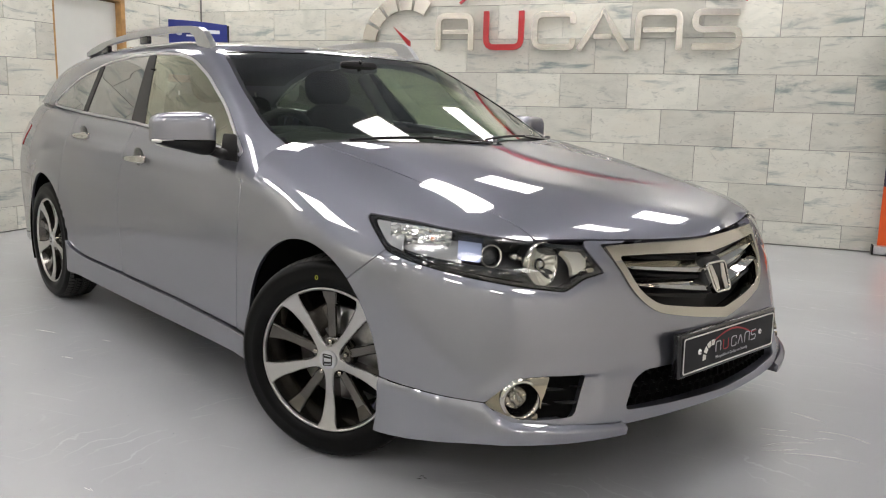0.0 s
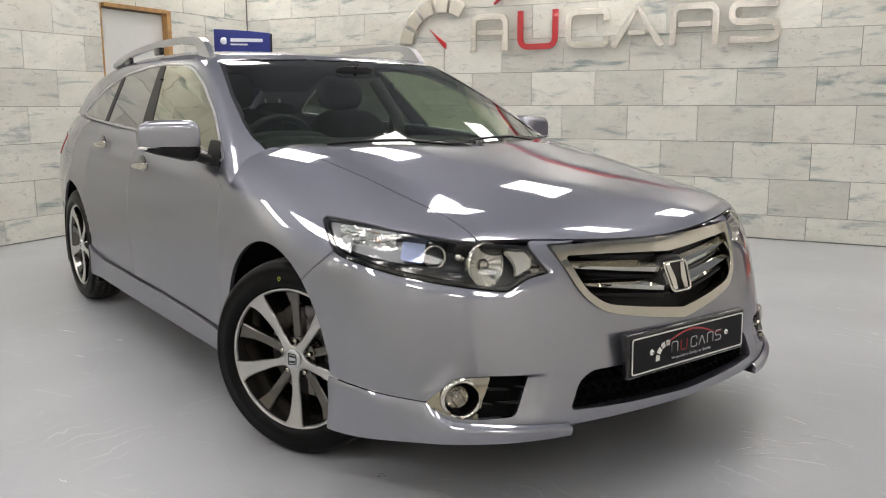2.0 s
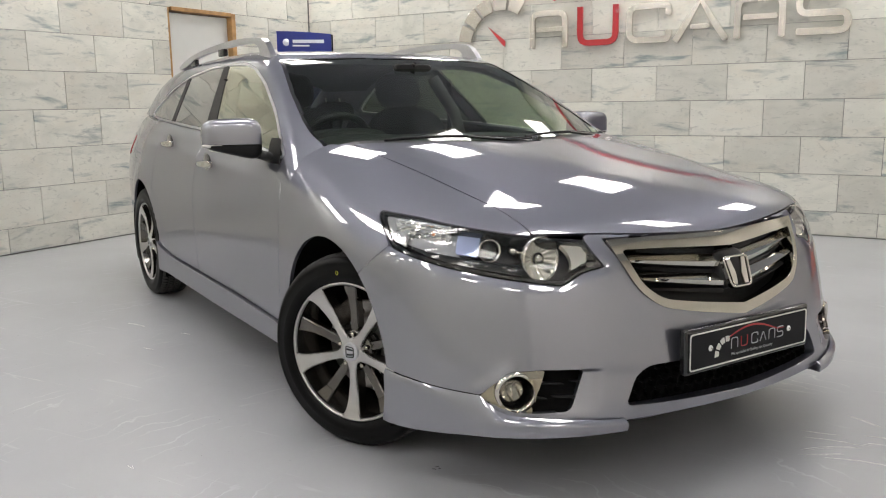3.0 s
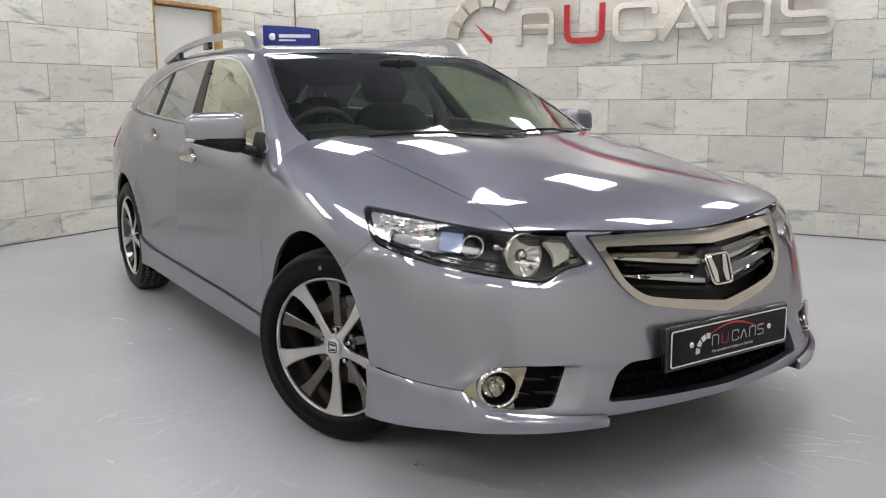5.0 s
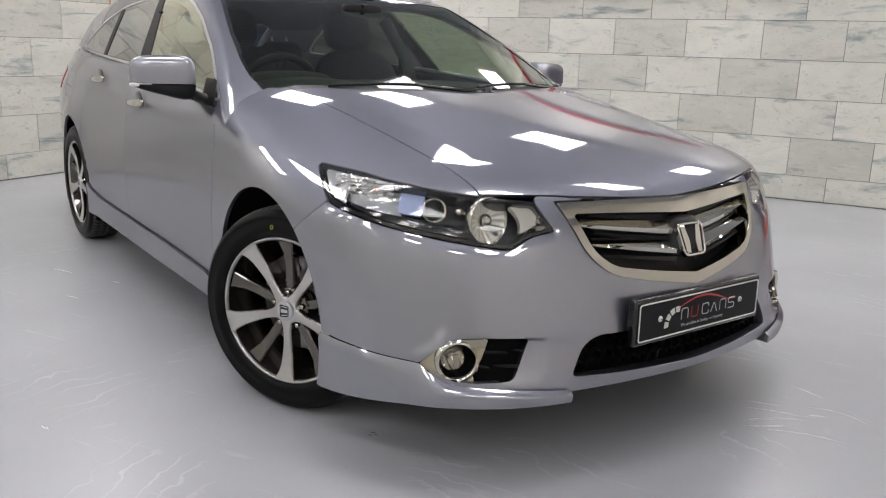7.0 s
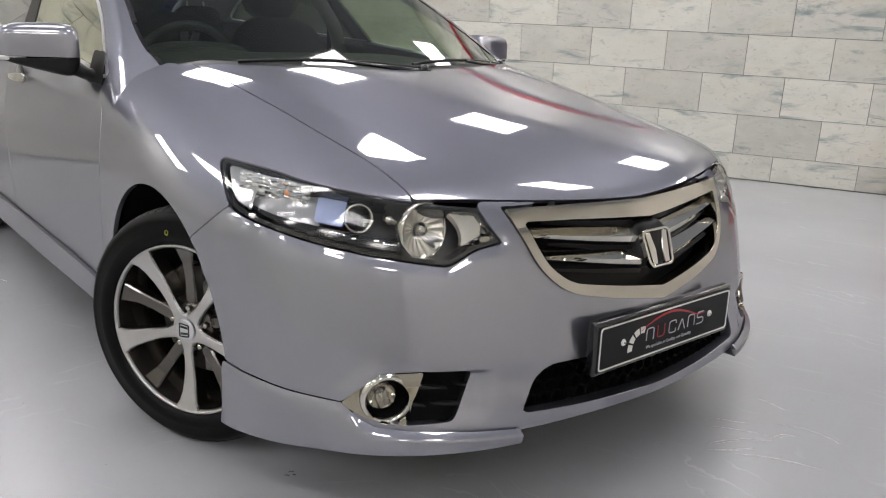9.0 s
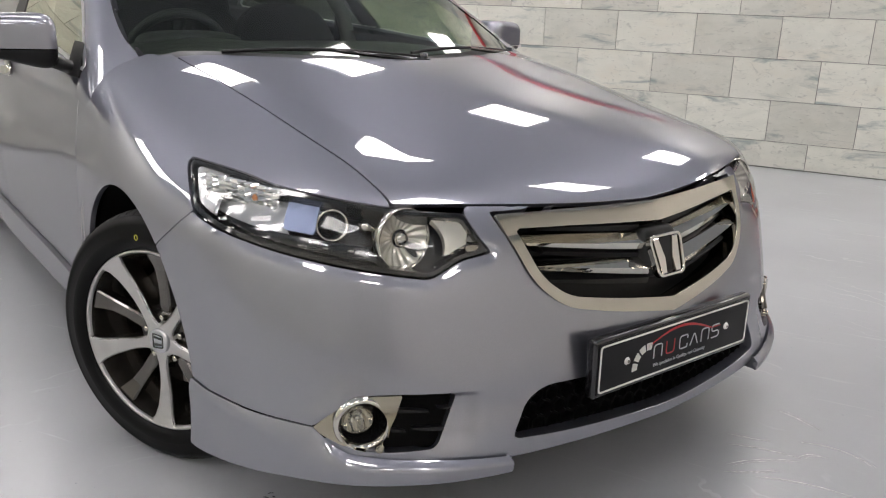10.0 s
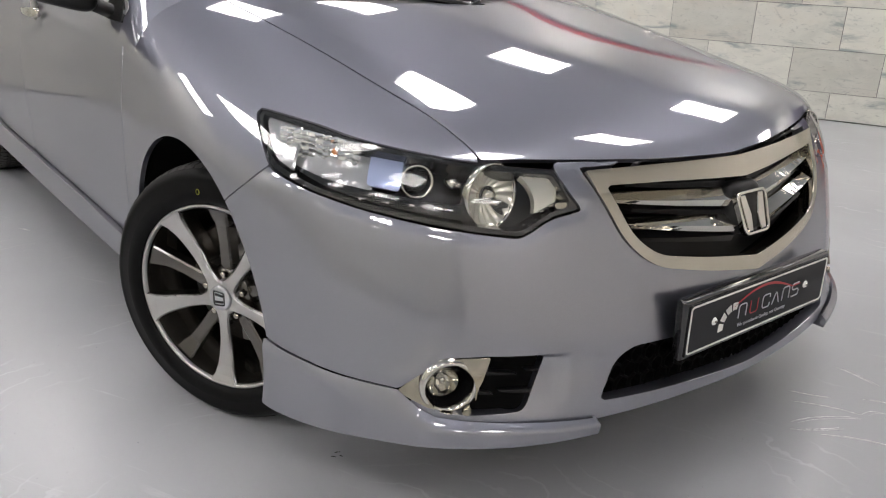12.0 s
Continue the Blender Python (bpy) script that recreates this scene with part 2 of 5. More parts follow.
def part(name, me, mat, parent=None, label=""):
    """Links a mesh (or bmesh) as one object, under a thing or a part."""
    if isinstance(me, bmesh.types.BMesh):
        bm = me
        me = bpy.data.meshes.new(name)
        bm.to_mesh(me)
        bm.free()
    me.name = name
    me.materials.clear()
    me.materials.append(mat)
    ob = new(name, me)
    ob.parent = parent
    if label:
        tagged(ob, label)
    return ob


def empty(name, m=None):
    ob = new(name)
    ob.empty_display_size = 0.1
    if m is not None:
        ob.matrix_basis = m
    return ob


def box(cx, cy, cz, sx, sy, sz, bevel=0.0, segs=2, m=None):
    bm = bmesh.new()
    bmesh.ops.create_cube(bm, size=1)
    for v in bm.verts:
        v.co = Vector((cx + v.co.x * sx, cy + v.co.y * sy, cz + v.co.z * sz))
    if bevel:
        bmesh.ops.bevel(bm, geom=bm.edges[:], offset=bevel, segments=segs, profile=0.5, affect="EDGES")
        for f in bm.faces:
            f.smooth = segs > 2
    if m is not None:
        bm.transform(m)
    return bm


def lathe(profile, segs=72, m=None, closed=False):
    """Turns (radius, height) points about the z axis."""
    n = len(profile)
    vs, fs = [], []
    for i in range(segs):
        a = 2 * math.pi * i / segs
        for r, h in profile:
            vs.append((r * math.cos(a), r * math.sin(a), h))
    for i in range(segs):
        j = (i + 1) % segs
        for k in range(n if closed else n - 1):
            l = (k + 1) % n
            fs.append((i * n + k, j * n + k, j * n + l, i * n + l))
    me = mesh_from(vs, fs)
    if m is not None:
        me.transform(m)
    bm = bmesh.new()
    bm.from_mesh(me)
    bmesh.ops.remove_doubles(bm, verts=bm.verts, dist=1e-6)
    bmesh.ops.recalc_face_normals(bm, faces=bm.faces)
    bpy.data.meshes.remove(me)
    return bm


def tube(path, radius, segs=10, closed=False, flat=1.0, m=None):
    """A round bar along a path; flat squashes it in the vertical."""
    pts = [Vector(p) for p in path]
    n = len(pts)
    vs, fs = [], []
    for i, p in enumerate(pts):
        a = pts[i - 1] if (i or closed) else p
        b = pts[(i + 1) % n] if (i < n - 1 or closed) else p
        d = (b - a).normalized()
        side = d.cross(Vector((0, 0, 1)))
        side = side.normalized() if side.length > 1e-4 else Vector((1, 0, 0))
        up = side.cross(d)
        r = radius(i / (n - 1)) if callable(radius) else radius
        for k in range(segs):
            t = 2 * math.pi * k / segs
            vs.append(p + side * math.cos(t) * r + up * math.sin(t) * r * flat)
    for i in range(n if closed else n - 1):
        j = (i + 1) % n
        for k in range(segs):
            l = (k + 1) % segs
            fs.append((i * segs + k, i * segs + l, j * segs + l, j * segs + k))
    if not closed:
        fs.append(tuple(range(segs)))
        fs.append(tuple((n - 1) * segs + k for k in range(segs))[::-1])
    me = mesh_from(vs, fs)
    if m is not None:
        me.transform(m)
    return me


def plate(outline, depth, bevel=0.0, m=None, holes=()):
    """An outline in x and z, made depth thick along y (front at y = 0, back at y = depth)."""
    bm = bmesh.new()
    vs = [bm.verts.new((x, 0, z)) for x, z in outline]
    f = bm.faces.new(vs)
    bm.normal_update()
    if f.normal.y > 0:
        f.normal_flip()
    ext = bmesh.ops.extrude_face_region(bm, geom=[f])
    for v in [g for g in ext["geom"] if isinstance(g, bmesh.types.BMVert)]:
        v.co.y += depth
    bmesh.ops.recalc_face_normals(bm, faces=bm.faces)
    if bevel:
        rim = [e for e in bm.edges if all(abs(v.co.y) < 1e-6 for v in e.verts)]
        bmesh.ops.bevel(bm, geom=rim, offset=bevel, segments=2, profile=0.5, affect="EDGES")
    if m is not None:
        bm.transform(m)
    return bm


def band(outer, inner, depth, m=None):
    """A closed frame between two outlines of equal count in x and z."""
    bm = bmesh.new()
    n = len(outer)
    rows = [[bm.verts.new((x, y, z)) for x, z in o] for y, o in ((0, outer), (0, inner), (depth, inner), (depth, outer))]
    for k in range(4):
        a, b = rows[k], rows[(k + 1) % 4]
        for i in range(n):
            j = (i + 1) % n
            bm.faces.new((a[i], a[j], b[j], b[i]))
    bmesh.ops.recalc_face_normals(bm, faces=bm.faces)
    if m is not None:
        bm.transform(m)
    return bm


def ribbon(path, width, depth, m=None):
    """A flat strip that follows a path in x and z; width may vary along it."""
    n = len(path)
    left, right = [], []
    for i, (x, z) in enumerate(path):
        a, b = path[max(i - 1, 0)], path[min(i + 1, n - 1)]
        dx, dz = b[0] - a[0], b[1] - a[1]
        l = math.hypot(dx, dz) or 1
        w = (width(i / (n - 1)) if callable(width) else width) / 2
        left.append((x - dz / l * w, z + dx / l * w))
        right.append((x + dz / l * w, z - dx / l * w))
    bm = bmesh.new()
    rows = [[bm.verts.new((x, y, z)) for x, z in o] for y, o in ((0, left), (0, right), (depth, right), (depth, left))]
    for k in range(4):
        a, b = rows[k], rows[(k + 1) % 4]
        for i in range(n - 1):
            bm.faces.new((a[i], a[i + 1], b[i + 1], b[i]))
    for i in (0, n - 1):
        bm.faces.new([r[i] for r in rows])
    bmesh.ops.recalc_face_normals(bm, faces=bm.faces)
    if m is not None:
        bm.transform(m)
    return bm


def rounded(outline, radius, steps=5):
    """Rounds the corners of an outline."""
    out = []
    n = len(outline)
    for i in range(n):
        p, a, b = Vector(outline[i]), Vector(outline[i - 1]), Vector(outline[(i + 1) % n])
        r = radius[i] if isinstance(radius, (list, tuple)) else radius
        da, db = (a - p), (b - p)
        r1 = min(r, da.length * 0.45, db.length * 0.45)
        s, e = p + da.normalized() * r1, p + db.normalized() * r1
        for k in range(steps + 1):
            t = k / steps
            out.append(tuple(s * (1 - t) ** 2 + p * 2 * t * (1 - t) + e * t * t))
    return out


def cushion(size, centre, m=None, power=4.0, n=14, shape=None):
    """A soft upholstered block: a cube grid pushed to a superellipsoid."""
    bm = bmesh.new()
    bmesh.ops.create_cube(bm, size=2)
    bmesh.ops.subdivide_edges(bm, edges=bm.edges[:], cuts=n, use_grid_fill=True)
    for v in bm.verts:
        x, y, z = v.co
        k = (abs(x) ** power + abs(y) ** power + abs(z) ** power) ** (-1 / power)
        x, y, z = x * k, y * k, z * k
        if shape:
            x, y, z = shape(x, y, z)
        v.co = Vector((centre[0] + x * size[0] / 2, centre[1] + y * size[1] / 2, centre[2] + z * size[2] / 2))
    for f in bm.faces:
        f.smooth = True
    if m is not None:
        bm.transform(m)
    return bm


# ---- the room: x runs along the tiled back wall, y points out through it ----
ROOM = pose(3.55, 2.855, 0, 0, 0, math.degrees(math.atan2(-0.894, 0.448)))
S0, S1, N1, HIGH = -3.92, 4.5, -10.2, 2.9
DOOR_N0, DOOR_N1, DOOR_TOP = -1.95, -1.14, 2.0

floor = part("floor", box((S0 + S1) / 2, N1 / 2, -0.05, S1 - S0 + 0.6, -N1 + 0.6, 0.1), FLOOR)
floor.matrix_basis = ROOM
tagged(floor, "pale grey painted concrete floor with faint scuffs", "floor", kind="structure")
ceiling = part("ceiling", box((S0 + S1) / 2, N1 / 2, HIGH + 0.1, S1 - S0 + 0.6, -N1 + 0.6, 0.2), CEILING_WHITE)
ceiling.matrix_basis = ROOM
tagged(ceiling, "plain grey ceiling with square light panels", "ceiling", kind="structure")


def scuff(x0, y0, x1, y1, bend, width, mat, rng):
    """A scratch in the floor paint: a ragged, tapering bowed line."""
    dx, dy = x1 - x0, y1 - y0
    l = math.hypot(dx, dy)
    path = []
    for i in range(25):
        t = i / 24
        o = bend * 4 * t * (1 - t) + rng.uniform(-.0012, .0012)
        path.append((x0 + dx * t - dy / l * o, y0 + dy * t + dx / l * o))
    ragged = [width * rng.choice((.15, .4, .7, 1.0)) * (.3 + .7 * math.sin(math.pi * (i + .5) / 25)) for i in range(25)]
    part("scuff", ribbon(path, lambda t: ragged[round(t * 24)], .0006, ROOM.inverted() @ pose(0, 0, .0007, -90)), mat, floor)


rng = random.Random(11)
for x0, y0, x1, y1, bend in ((.417, -.776, .510, -.921, .010), (.321, -.833, .490, -.928, .014), (.288, -.852, .401, -.922, -.004), (.331, -.912, .452, -1.10, .017), (.594, -.886, .636, -1.059, .03),
                             (.713, -.751, .703, -.870, .005), (.466, -.741, .525, -.826, -.004), (.513, -.925, .572, -.962, .014), (-1.144, 2.074, -1.085, 1.956, .005),
                             (-.961, 1.716, -.938, 1.677, .003), (-1.179, 1.572, -1.150, 1.513, .001), (-1.513, .269, -1.505, .238, -.001)):
    scuff(x0, y0, x1, y1, bend, .0034, SCUFF, rng)
    scuff(x0 + .012, y0 - .014, x1 + .004, y1 - .010, bend * .8, .0016, SCUFF, rng)
for x0, y0, x1, y1 in ((-.730, -.292, -.722, -.302), (-.716, -.285, -.703, -.290), (-.712, -.300, -.708, -.308)):
    scuff(x0, y0, x1, y1, .001, .0040, DIRT, rng)


def wall(name, bm, mat, label):
    ob = part(name, bm, mat)
    ob.matrix_basis = ROOM
    return tagged(ob, label, "wall", kind="structure")


wall_back = wall("wall_back", box((S0 + S1) / 2, 0.112, HIGH / 2, S1 - S0 + 0.4, 0.2, HIGH), GROUT, "wall clad in pale weathered stone-effect tiles")
bm = box(S0 - 0.112, (N1 + DOOR_N0) / 2, HIGH / 2, 0.2, DOOR_N0 - N1, HIGH)
for more in (box(S0 - 0.112, DOOR_N1 / 2 + 0.005, HIGH / 2, 0.2, -DOOR_N1 - 0.01, HIGH),
             box(S0 - 0.112, (DOOR_N0 + DOOR_N1) / 2, (DOOR_TOP + HIGH) / 2, 0.2, DOOR_N1 - DOOR_N0, HIGH - DOOR_TOP)):
    me = bpy.data.meshes.new("t")
    more.to_mesh(me)
    more.free()
    bm.from_mesh(me)
    bpy.data.meshes.remove(me)
wall_side = wall("wall_side", bm, GROUT, "side wall clad in pale stone-effect tiles with a doorway")
# unseen closing wall, set close and pale to brighten the car's bumper
wall_far = wall("wall_far", box(S1 + 0.1, N1 / 2, HIGH / 2, 0.2, -N1, HIGH), WALL_WHITE, "plain white unseen wall added to close the room and bounce light")
wall_near = wall("wall_near", box((S0 + S1) / 2, N1 - 0.112, HIGH / 2, S1 - S0 + 0.4, 0.2, HIGH), GROUT, "wall clad in pale weathered stone-effect tiles")

# doorway in the side wall
door = empty("door_1", ROOM @ pose(S0, 0, 0))
tagged(door, "pale grey flush door in an oak frame", "door", kind="structure")
FW = 0.055
part("jamb", box(-0.05, DOOR_N1 - FW / 2 + 0.02, DOOR_TOP / 2, 0.13, FW, DOOR_TOP, 0.004), WOOD, door, "oak door jamb")
part("jamb", box(-0.06, DOOR_N0 + 0.012, DOOR_TOP / 2, 0.11, 0.024, DOOR_TOP, 0.004), WOOD, door, "oak door jamb")
part("lintel", box(-0.05, (DOOR_N0 + DOOR_N1) / 2, DOOR_TOP - 0.012, 0.13, DOOR_N1 - DOOR_N0 - 0.07, 0.036, 0.004), WOOD, door, "oak door head")
part("door_leaf", box(-0.075, (DOOR_N0 + DOOR_N1) / 2, DOOR_TOP / 2 - 0.02, 0.045, DOOR_N1 - DOOR_N0 - 0.06, DOOR_TOP - 0.04, 0.003), DOOR_PAINT, door)
part("door_handle", tube([(-0.10, DOOR_N0 + 0.10, 1.0), (-0.05, DOOR_N0 + 0.10, 1.0), (-0.05, DOOR_N0 + 0.22, 1.0)], 0.009), SATIN, door, "satin steel lever handle")

# light panels in the ceiling
lamp = empty("ceiling_light", ROOM @ pose(1.8, -0.55, HIGH))
tagged(lamp, "square flush ceiling light panel with a white diffuser", "light", "ceiling light panels")
part("frame", band([(-0.31, -0.31), (0.31, -0.31), (0.31, 0.31), (-0.31, 0.31)], [(-0.29, -0.29), (0.29, -0.29), (0.29, 0.29), (-0.29, 0.29)], 0.012,
                   pose(0, 0, -0.012, -90)), WHITE_PLASTIC, lamp)
part("diffuser", box(0, 0, -0.004, 0.575, 0.575, 0.006), PANEL_LIGHT, lamp)
for s in (3.55, 1.8, 0.05, -1.7, -3.4):
    for n in (-0.55, -2.8, -5.05, -7.3, -9.3):
        if (s, n) not in ((1.8, -0.55), (3.55, -5.05)):
            copy_thing(lamp, ROOM @ pose(s, n, HIGH))


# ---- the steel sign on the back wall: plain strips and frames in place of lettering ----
def on_wall(s, z, out=0.0):
    return ROOM @ pose(s, -out, z)


def strip_sign(name, path, mat, s, label, width=0.052):
    ob = part(name, ribbon(path, width, 0.022), mat)
    ob.matrix_basis = on_wall(s, 1.6, 0.045)
    tagged(ob, label, "sign", "sign on the tiled wall")
    part("stud", box(path[0][0], 0.033, path[0][1], 0.012, 0.024, 0.012), STEEL, ob)
    part("stud", box(path[-1][0], 0.033, path[-1][1], 0.012, 0.024, 0.012), STEEL, ob)
    return ob


def soft_path(points, radius):
    """A bent strip's centre line with rounded corners."""
    out = [points[0]]
    for i in range(1, len(points) - 1):
        p, a, b = (Vector(points[k]) for k in (i, i - 1, i + 1))
        r = min(radius, (a - p).length * 0.48, (b - p).length * 0.48)
        s, e = p + (a - p).normalized() * r, p + (b - p).normalized() * r
        out += [tuple(s * (1 - t) ** 2 + p * 2 * t * (1 - t) + e * t * t) for t in (0, .25, .5, .75, 1)]
    return out + [points[-1]]


STRIP = "brushed steel strip shape standing off the wall"
strip_sign("steel_sign_shape", soft_path([(0.026, 0.0), (0.026, 0.31), (0.35, 0.31), (0.35, 0.0)], 0.07), STEEL, -1.215, STRIP)
strip_sign("red_sign_shape", soft_path([(0.026, 0.345), (0.026, 0.026), (0.36, 0.026), (0.36, 0.345)], 0.08), RED, -0.745, "red enamelled strip shape standing off the wall")
strip_sign("steel_sign_shape", soft_path([(0.37, 0.23), (0.37, 0.31), (0.026, 0.31), (0.026, 0.026), (0.37, 0.026), (0.37, 0.10)], 0.08), STEEL, -0.285, STRIP)
strip_sign("steel_sign_shape", [(0.0, 0.0), (0.10, 0.16), (0.205, 0.335), (0.31, 0.16), (0.42, 0.0)], STEEL, 0.145, STRIP)
strip_sign("steel_sign_shape", soft_path([(0.026, 0.0), (0.026, 0.31), (0.37, 0.31), (0.37, 0.0)], 0.07), STEEL, 0.628, STRIP)
strip_sign("steel_sign_shape", soft_path([(0.37, 0.30), (0.026, 0.31), (0.026, 0.165), (0.38, 0.165), (0.38, 0.026), (0.012, 0.026)], 0.07), STEEL, 1.095, STRIP)
strip_sign("steel_sign_bar", [(0.07, 0.165), (0.33, 0.165)], STEEL, -1.215, "brushed steel cross bar standing off the wall", 0.042)
strip_sign("steel_sign_bar", [(0.07, 0.165), (0.33, 0.165)], STEEL, 0.628, "brushed steel cross bar standing off the wall", 0.042)
strip_sign("steel_sign_bar", [(0.13, 0.115), (0.28, 0.115)], STEEL, 0.145, "brushed steel cross bar standing off the wall", 0.042)
# gauge arc of separate steel blocks with a red needle
for k in range(5):
    a0, a1 = math.radians(173 - 24 * k), math.radians(173 - 24 * k - 20)
    r0, r1 = 0.325, 0.465
    arc = [(r1 * math.cos(a0 + (a1 - a0) * t), r1 * math.sin(a0 + (a1 - a0) * t)) for t in (0, .25, .5, .75, 1)]
    arc += [(r0 * math.cos(a1 + (a0 - a1) * t), r0 * math.sin(a1 + (a0 - a1) * t)) for t in (0, .25, .5, .75, 1)]
    ob = part("gauge_block", plate(arc, 0.022, 0.002), STEEL)
    ob.matrix_basis = on_wall(-1.52, 1.645, 0.045)
    tagged(ob, "brushed steel gauge segment standing off the wall", "sign", "gauge segments")
    mid = (a0 + a1) / 2
    part("stud", box(0.39 * math.cos(mid), 0.033, 0.39 * math.sin(mid), 0.012, 0.024, 0.012), STEEL, ob)
needle = part("gauge_needle", plate([(-1.655, 1.82), (-1.51, 1.655), (-1.478, 1.63), (-1.478, 1.685)], 0.02, 0.002), RED)
needle.matrix_basis = on_wall(0, 0, 0.045)
tagged(needle, "red pointed gauge needle on the tiled wall", "sign")
part("stud", box(-1.51, 0.033, 1.67, 0.01, 0.026, 0.01), STEEL, needle)
swoosh = part("red_sign_sweep", ribbon([(-0.98 + 2.5 * t, 2.02 + 0.36 * math.sin(math.pi * min(t * 1.0, 1)) ** 0.8 - 0.03 * t) for t in [i / 40 for i in range(41)]],
                                       lambda t: 0.02 + 0.05 * math.sin(math.pi * t), 0.02), RED)
swoosh.matrix_basis = on_wall(0, 0, 0.045)
tagged(swoosh, "long red swept strip over the sign", "sign")
part("stud", box(0.27, 0.033, 2.36, 0.01, 0.026, 0.01), STEEL, swoosh)

# ---- roll-up banner by the back wall ----
banner = empty("roll_up_banner", ROOM @ pose(2.62, -0.12, 0))
tagged(banner, "dark purple and orange roll-up banner with an aluminium base", "banner")
part("base", box(0.42, 0, 0.045, 0.86, 0.09, 0.07, 0.012, 3), SATIN, banner, "aluminium cassette")
part("end_cap", box(-0.012, 0, 0.045, 0.012, 0.095, 0.075, 0.004), BLACK, banner)
part("foot", box(0.12, -0.1, 0.006, 0.03, 0.22, 0.012, 0.003), BLACK, banner)
part("foot", box(0.72, -0.1, 0.006, 0.03, 0.22, 0.012, 0.003), BLACK, banner)
part("upper_sheet", plate([(0.02, 0.55), (0.82, 0.12), (0.82, 2.05), (0.02, 2.05)], 0.003, 0, pose(0, 0.0, 0)), PURPLE, banner, "dark purple printed sheet")
part("lower_sheet", plate([(0.02, 0.08), (0.82, 0.08), (0.82, 0.12), (0.02, 0.55)], 0.003), ORANGE, banner, "orange printed corner")
part("top_rail", box(0.42, 0, 2.06, 0.82, 0.02, 0.03, 0.004), SATIN, banner)

# ---- curved blue display stand in the corner ----
stand = empty("blue_display_stand", pose(1.50, 5.80, 0, 0, 0, -22))
tagged(stand, "tall curved royal blue display stand with pale print", "display stand")
vs, fs = [], []
for i in range(13):
    x = -0.28 + 0.56 * i / 12
    y = 0.08 * (x / 0.28) ** 2
    z1 = 1.865 - 0.03 * (i / 12)
    for yy in (y, y + 0.03):
        vs += [(x, yy, 0.04), (x, yy, z1)]
for i in range(12):
    a, b = i * 4, i * 4 + 4
    fs += [(a, b, b + 1, a + 1), (a + 2, a + 3, b + 3, b + 2), (a + 1, b + 1, b + 3, a + 3), (a, a + 2, b + 2, b)]
fs += [(0, 1, 3, 2), (48, 50, 51, 49)]
part("panel", mesh_from(vs, fs, False), BLUE, stand)
part("base", box(0, 0.06, 0.02, 0.58, 0.22, 0.04, 0.008), BLACK, stand)
part("edge_trim", box(0.290, 0.095, 0.93, 0.016, 0.045, 1.8, 0.004), BLACK, stand)
for k, (x0, w, z, h) in enumerate(((-0.12, 0.32, 1.755, 0.034), (-0.12, 0.17, 1.712, 0.016))):
    part("print_bar", box(x0 + w / 2, -0.004 + 0.08 * ((x0 + w / 2) / .28) ** 2, z, w, 0.004, h, 0.001), PALE, stand, "pale printed bar")
part("print_disc", lathe([(0.0, 0.0), (0.036, 0.0), (0.036, 0.004), (0.0, 0.004)], 24, pose(-0.185, 0.030, 1.748, 90)), PALE, stand, "pale printed disc")


# ---- the car's surface: smooth hull curves, y runs from nose to tail ----
def curve(knots):
    """Smooth curve through a few (position, value) knots (monotone cubic)."""
    k = np.array(knots, float)
    xs, ys = k[:, 0], k[:, 1]
    h = np.diff(xs)
    s = np.diff(ys) / h
    m = np.zeros(len(xs))
    m[0], m[-1] = s[0], s[-1]
    for i in range(1, len(xs) - 1):
        if s[i - 1] * s[i] > 0:
            a, b = 2 * h[i] + h[i - 1], h[i] + 2 * h[i - 1]
            m[i] = (a + b) / (a / s[i - 1] + b / s[i])
    def at(v):
        v = np.clip(v, xs[0], xs[-1])
        i = np.clip(np.searchsorted(xs, v) - 1, 0, len(xs) - 2)
        t = (v - xs[i]) / h[i]
        return ((1 + 2 * t) * (1 - t) ** 2 * ys[i] + t * (1 - t) ** 2 * h[i] * m[i]
                + t * t * (3 - 2 * t) * ys[i + 1] + t * t * (t - 1) * h[i] * m[i + 1])
    return at

def smax(a, b, k):
    """Rounded maximum: the edge where two surfaces meet gets the radius k."""
    h = np.clip(0.5 + 0.5 * (a - b) / k, 0, 1)
    return b + (a - b) * h + k * h * (1 - h)

NOSE = curve([(.15, -.818), (.25, -.850), (.34, -.863), (.40, -.859), (.45, -.850), (.50, -.839), (.56, -.824), (.62, -.806), (.68, -.780), (.732, -.744), (.765, -.712), (.8, -.65), (.95, -.35)])
HOOD = curve([(-.9, .64), (-.735, .735), (-.6, .787), (-.4, .84), (-.2, .883), (.07, .933), (.3, .972), (.5, 1.0), (.7, 1.02), (2.5, 1.08)])
SIDE = curve([(.12, .862), (.2, .878), (.3, .882), (.42, .887), (.58, .893), (.68, .892), (.78, .879), (.86, .858), (.93, .824), (1.0, .788), (1.1, .735), (1.2, .680), (1.3, .622), (1.36, .575), (1.42, .50)])
PLAN = curve([(-.9, .03), (-.4, .012), (0, 0), (.6, .006), (1.4, 0), (2.6, .002), (3.0, .03), (3.4, .085), (3.7, .14), (3.9, .2)])
ROOF = curve([(1.0, 1.29), (1.2, 1.338), (1.45, 1.368), (1.8, 1.386), (2.3, 1.382), (2.8, 1.352), (3.2, 1.30), (3.6, 1.19)])
BELT = curve([(.3, .86), (.6, .905), (1.0, .955), (1.6, .992), (2.3, 1.02), (2.95, 1.052), (3.4, 1.06)])

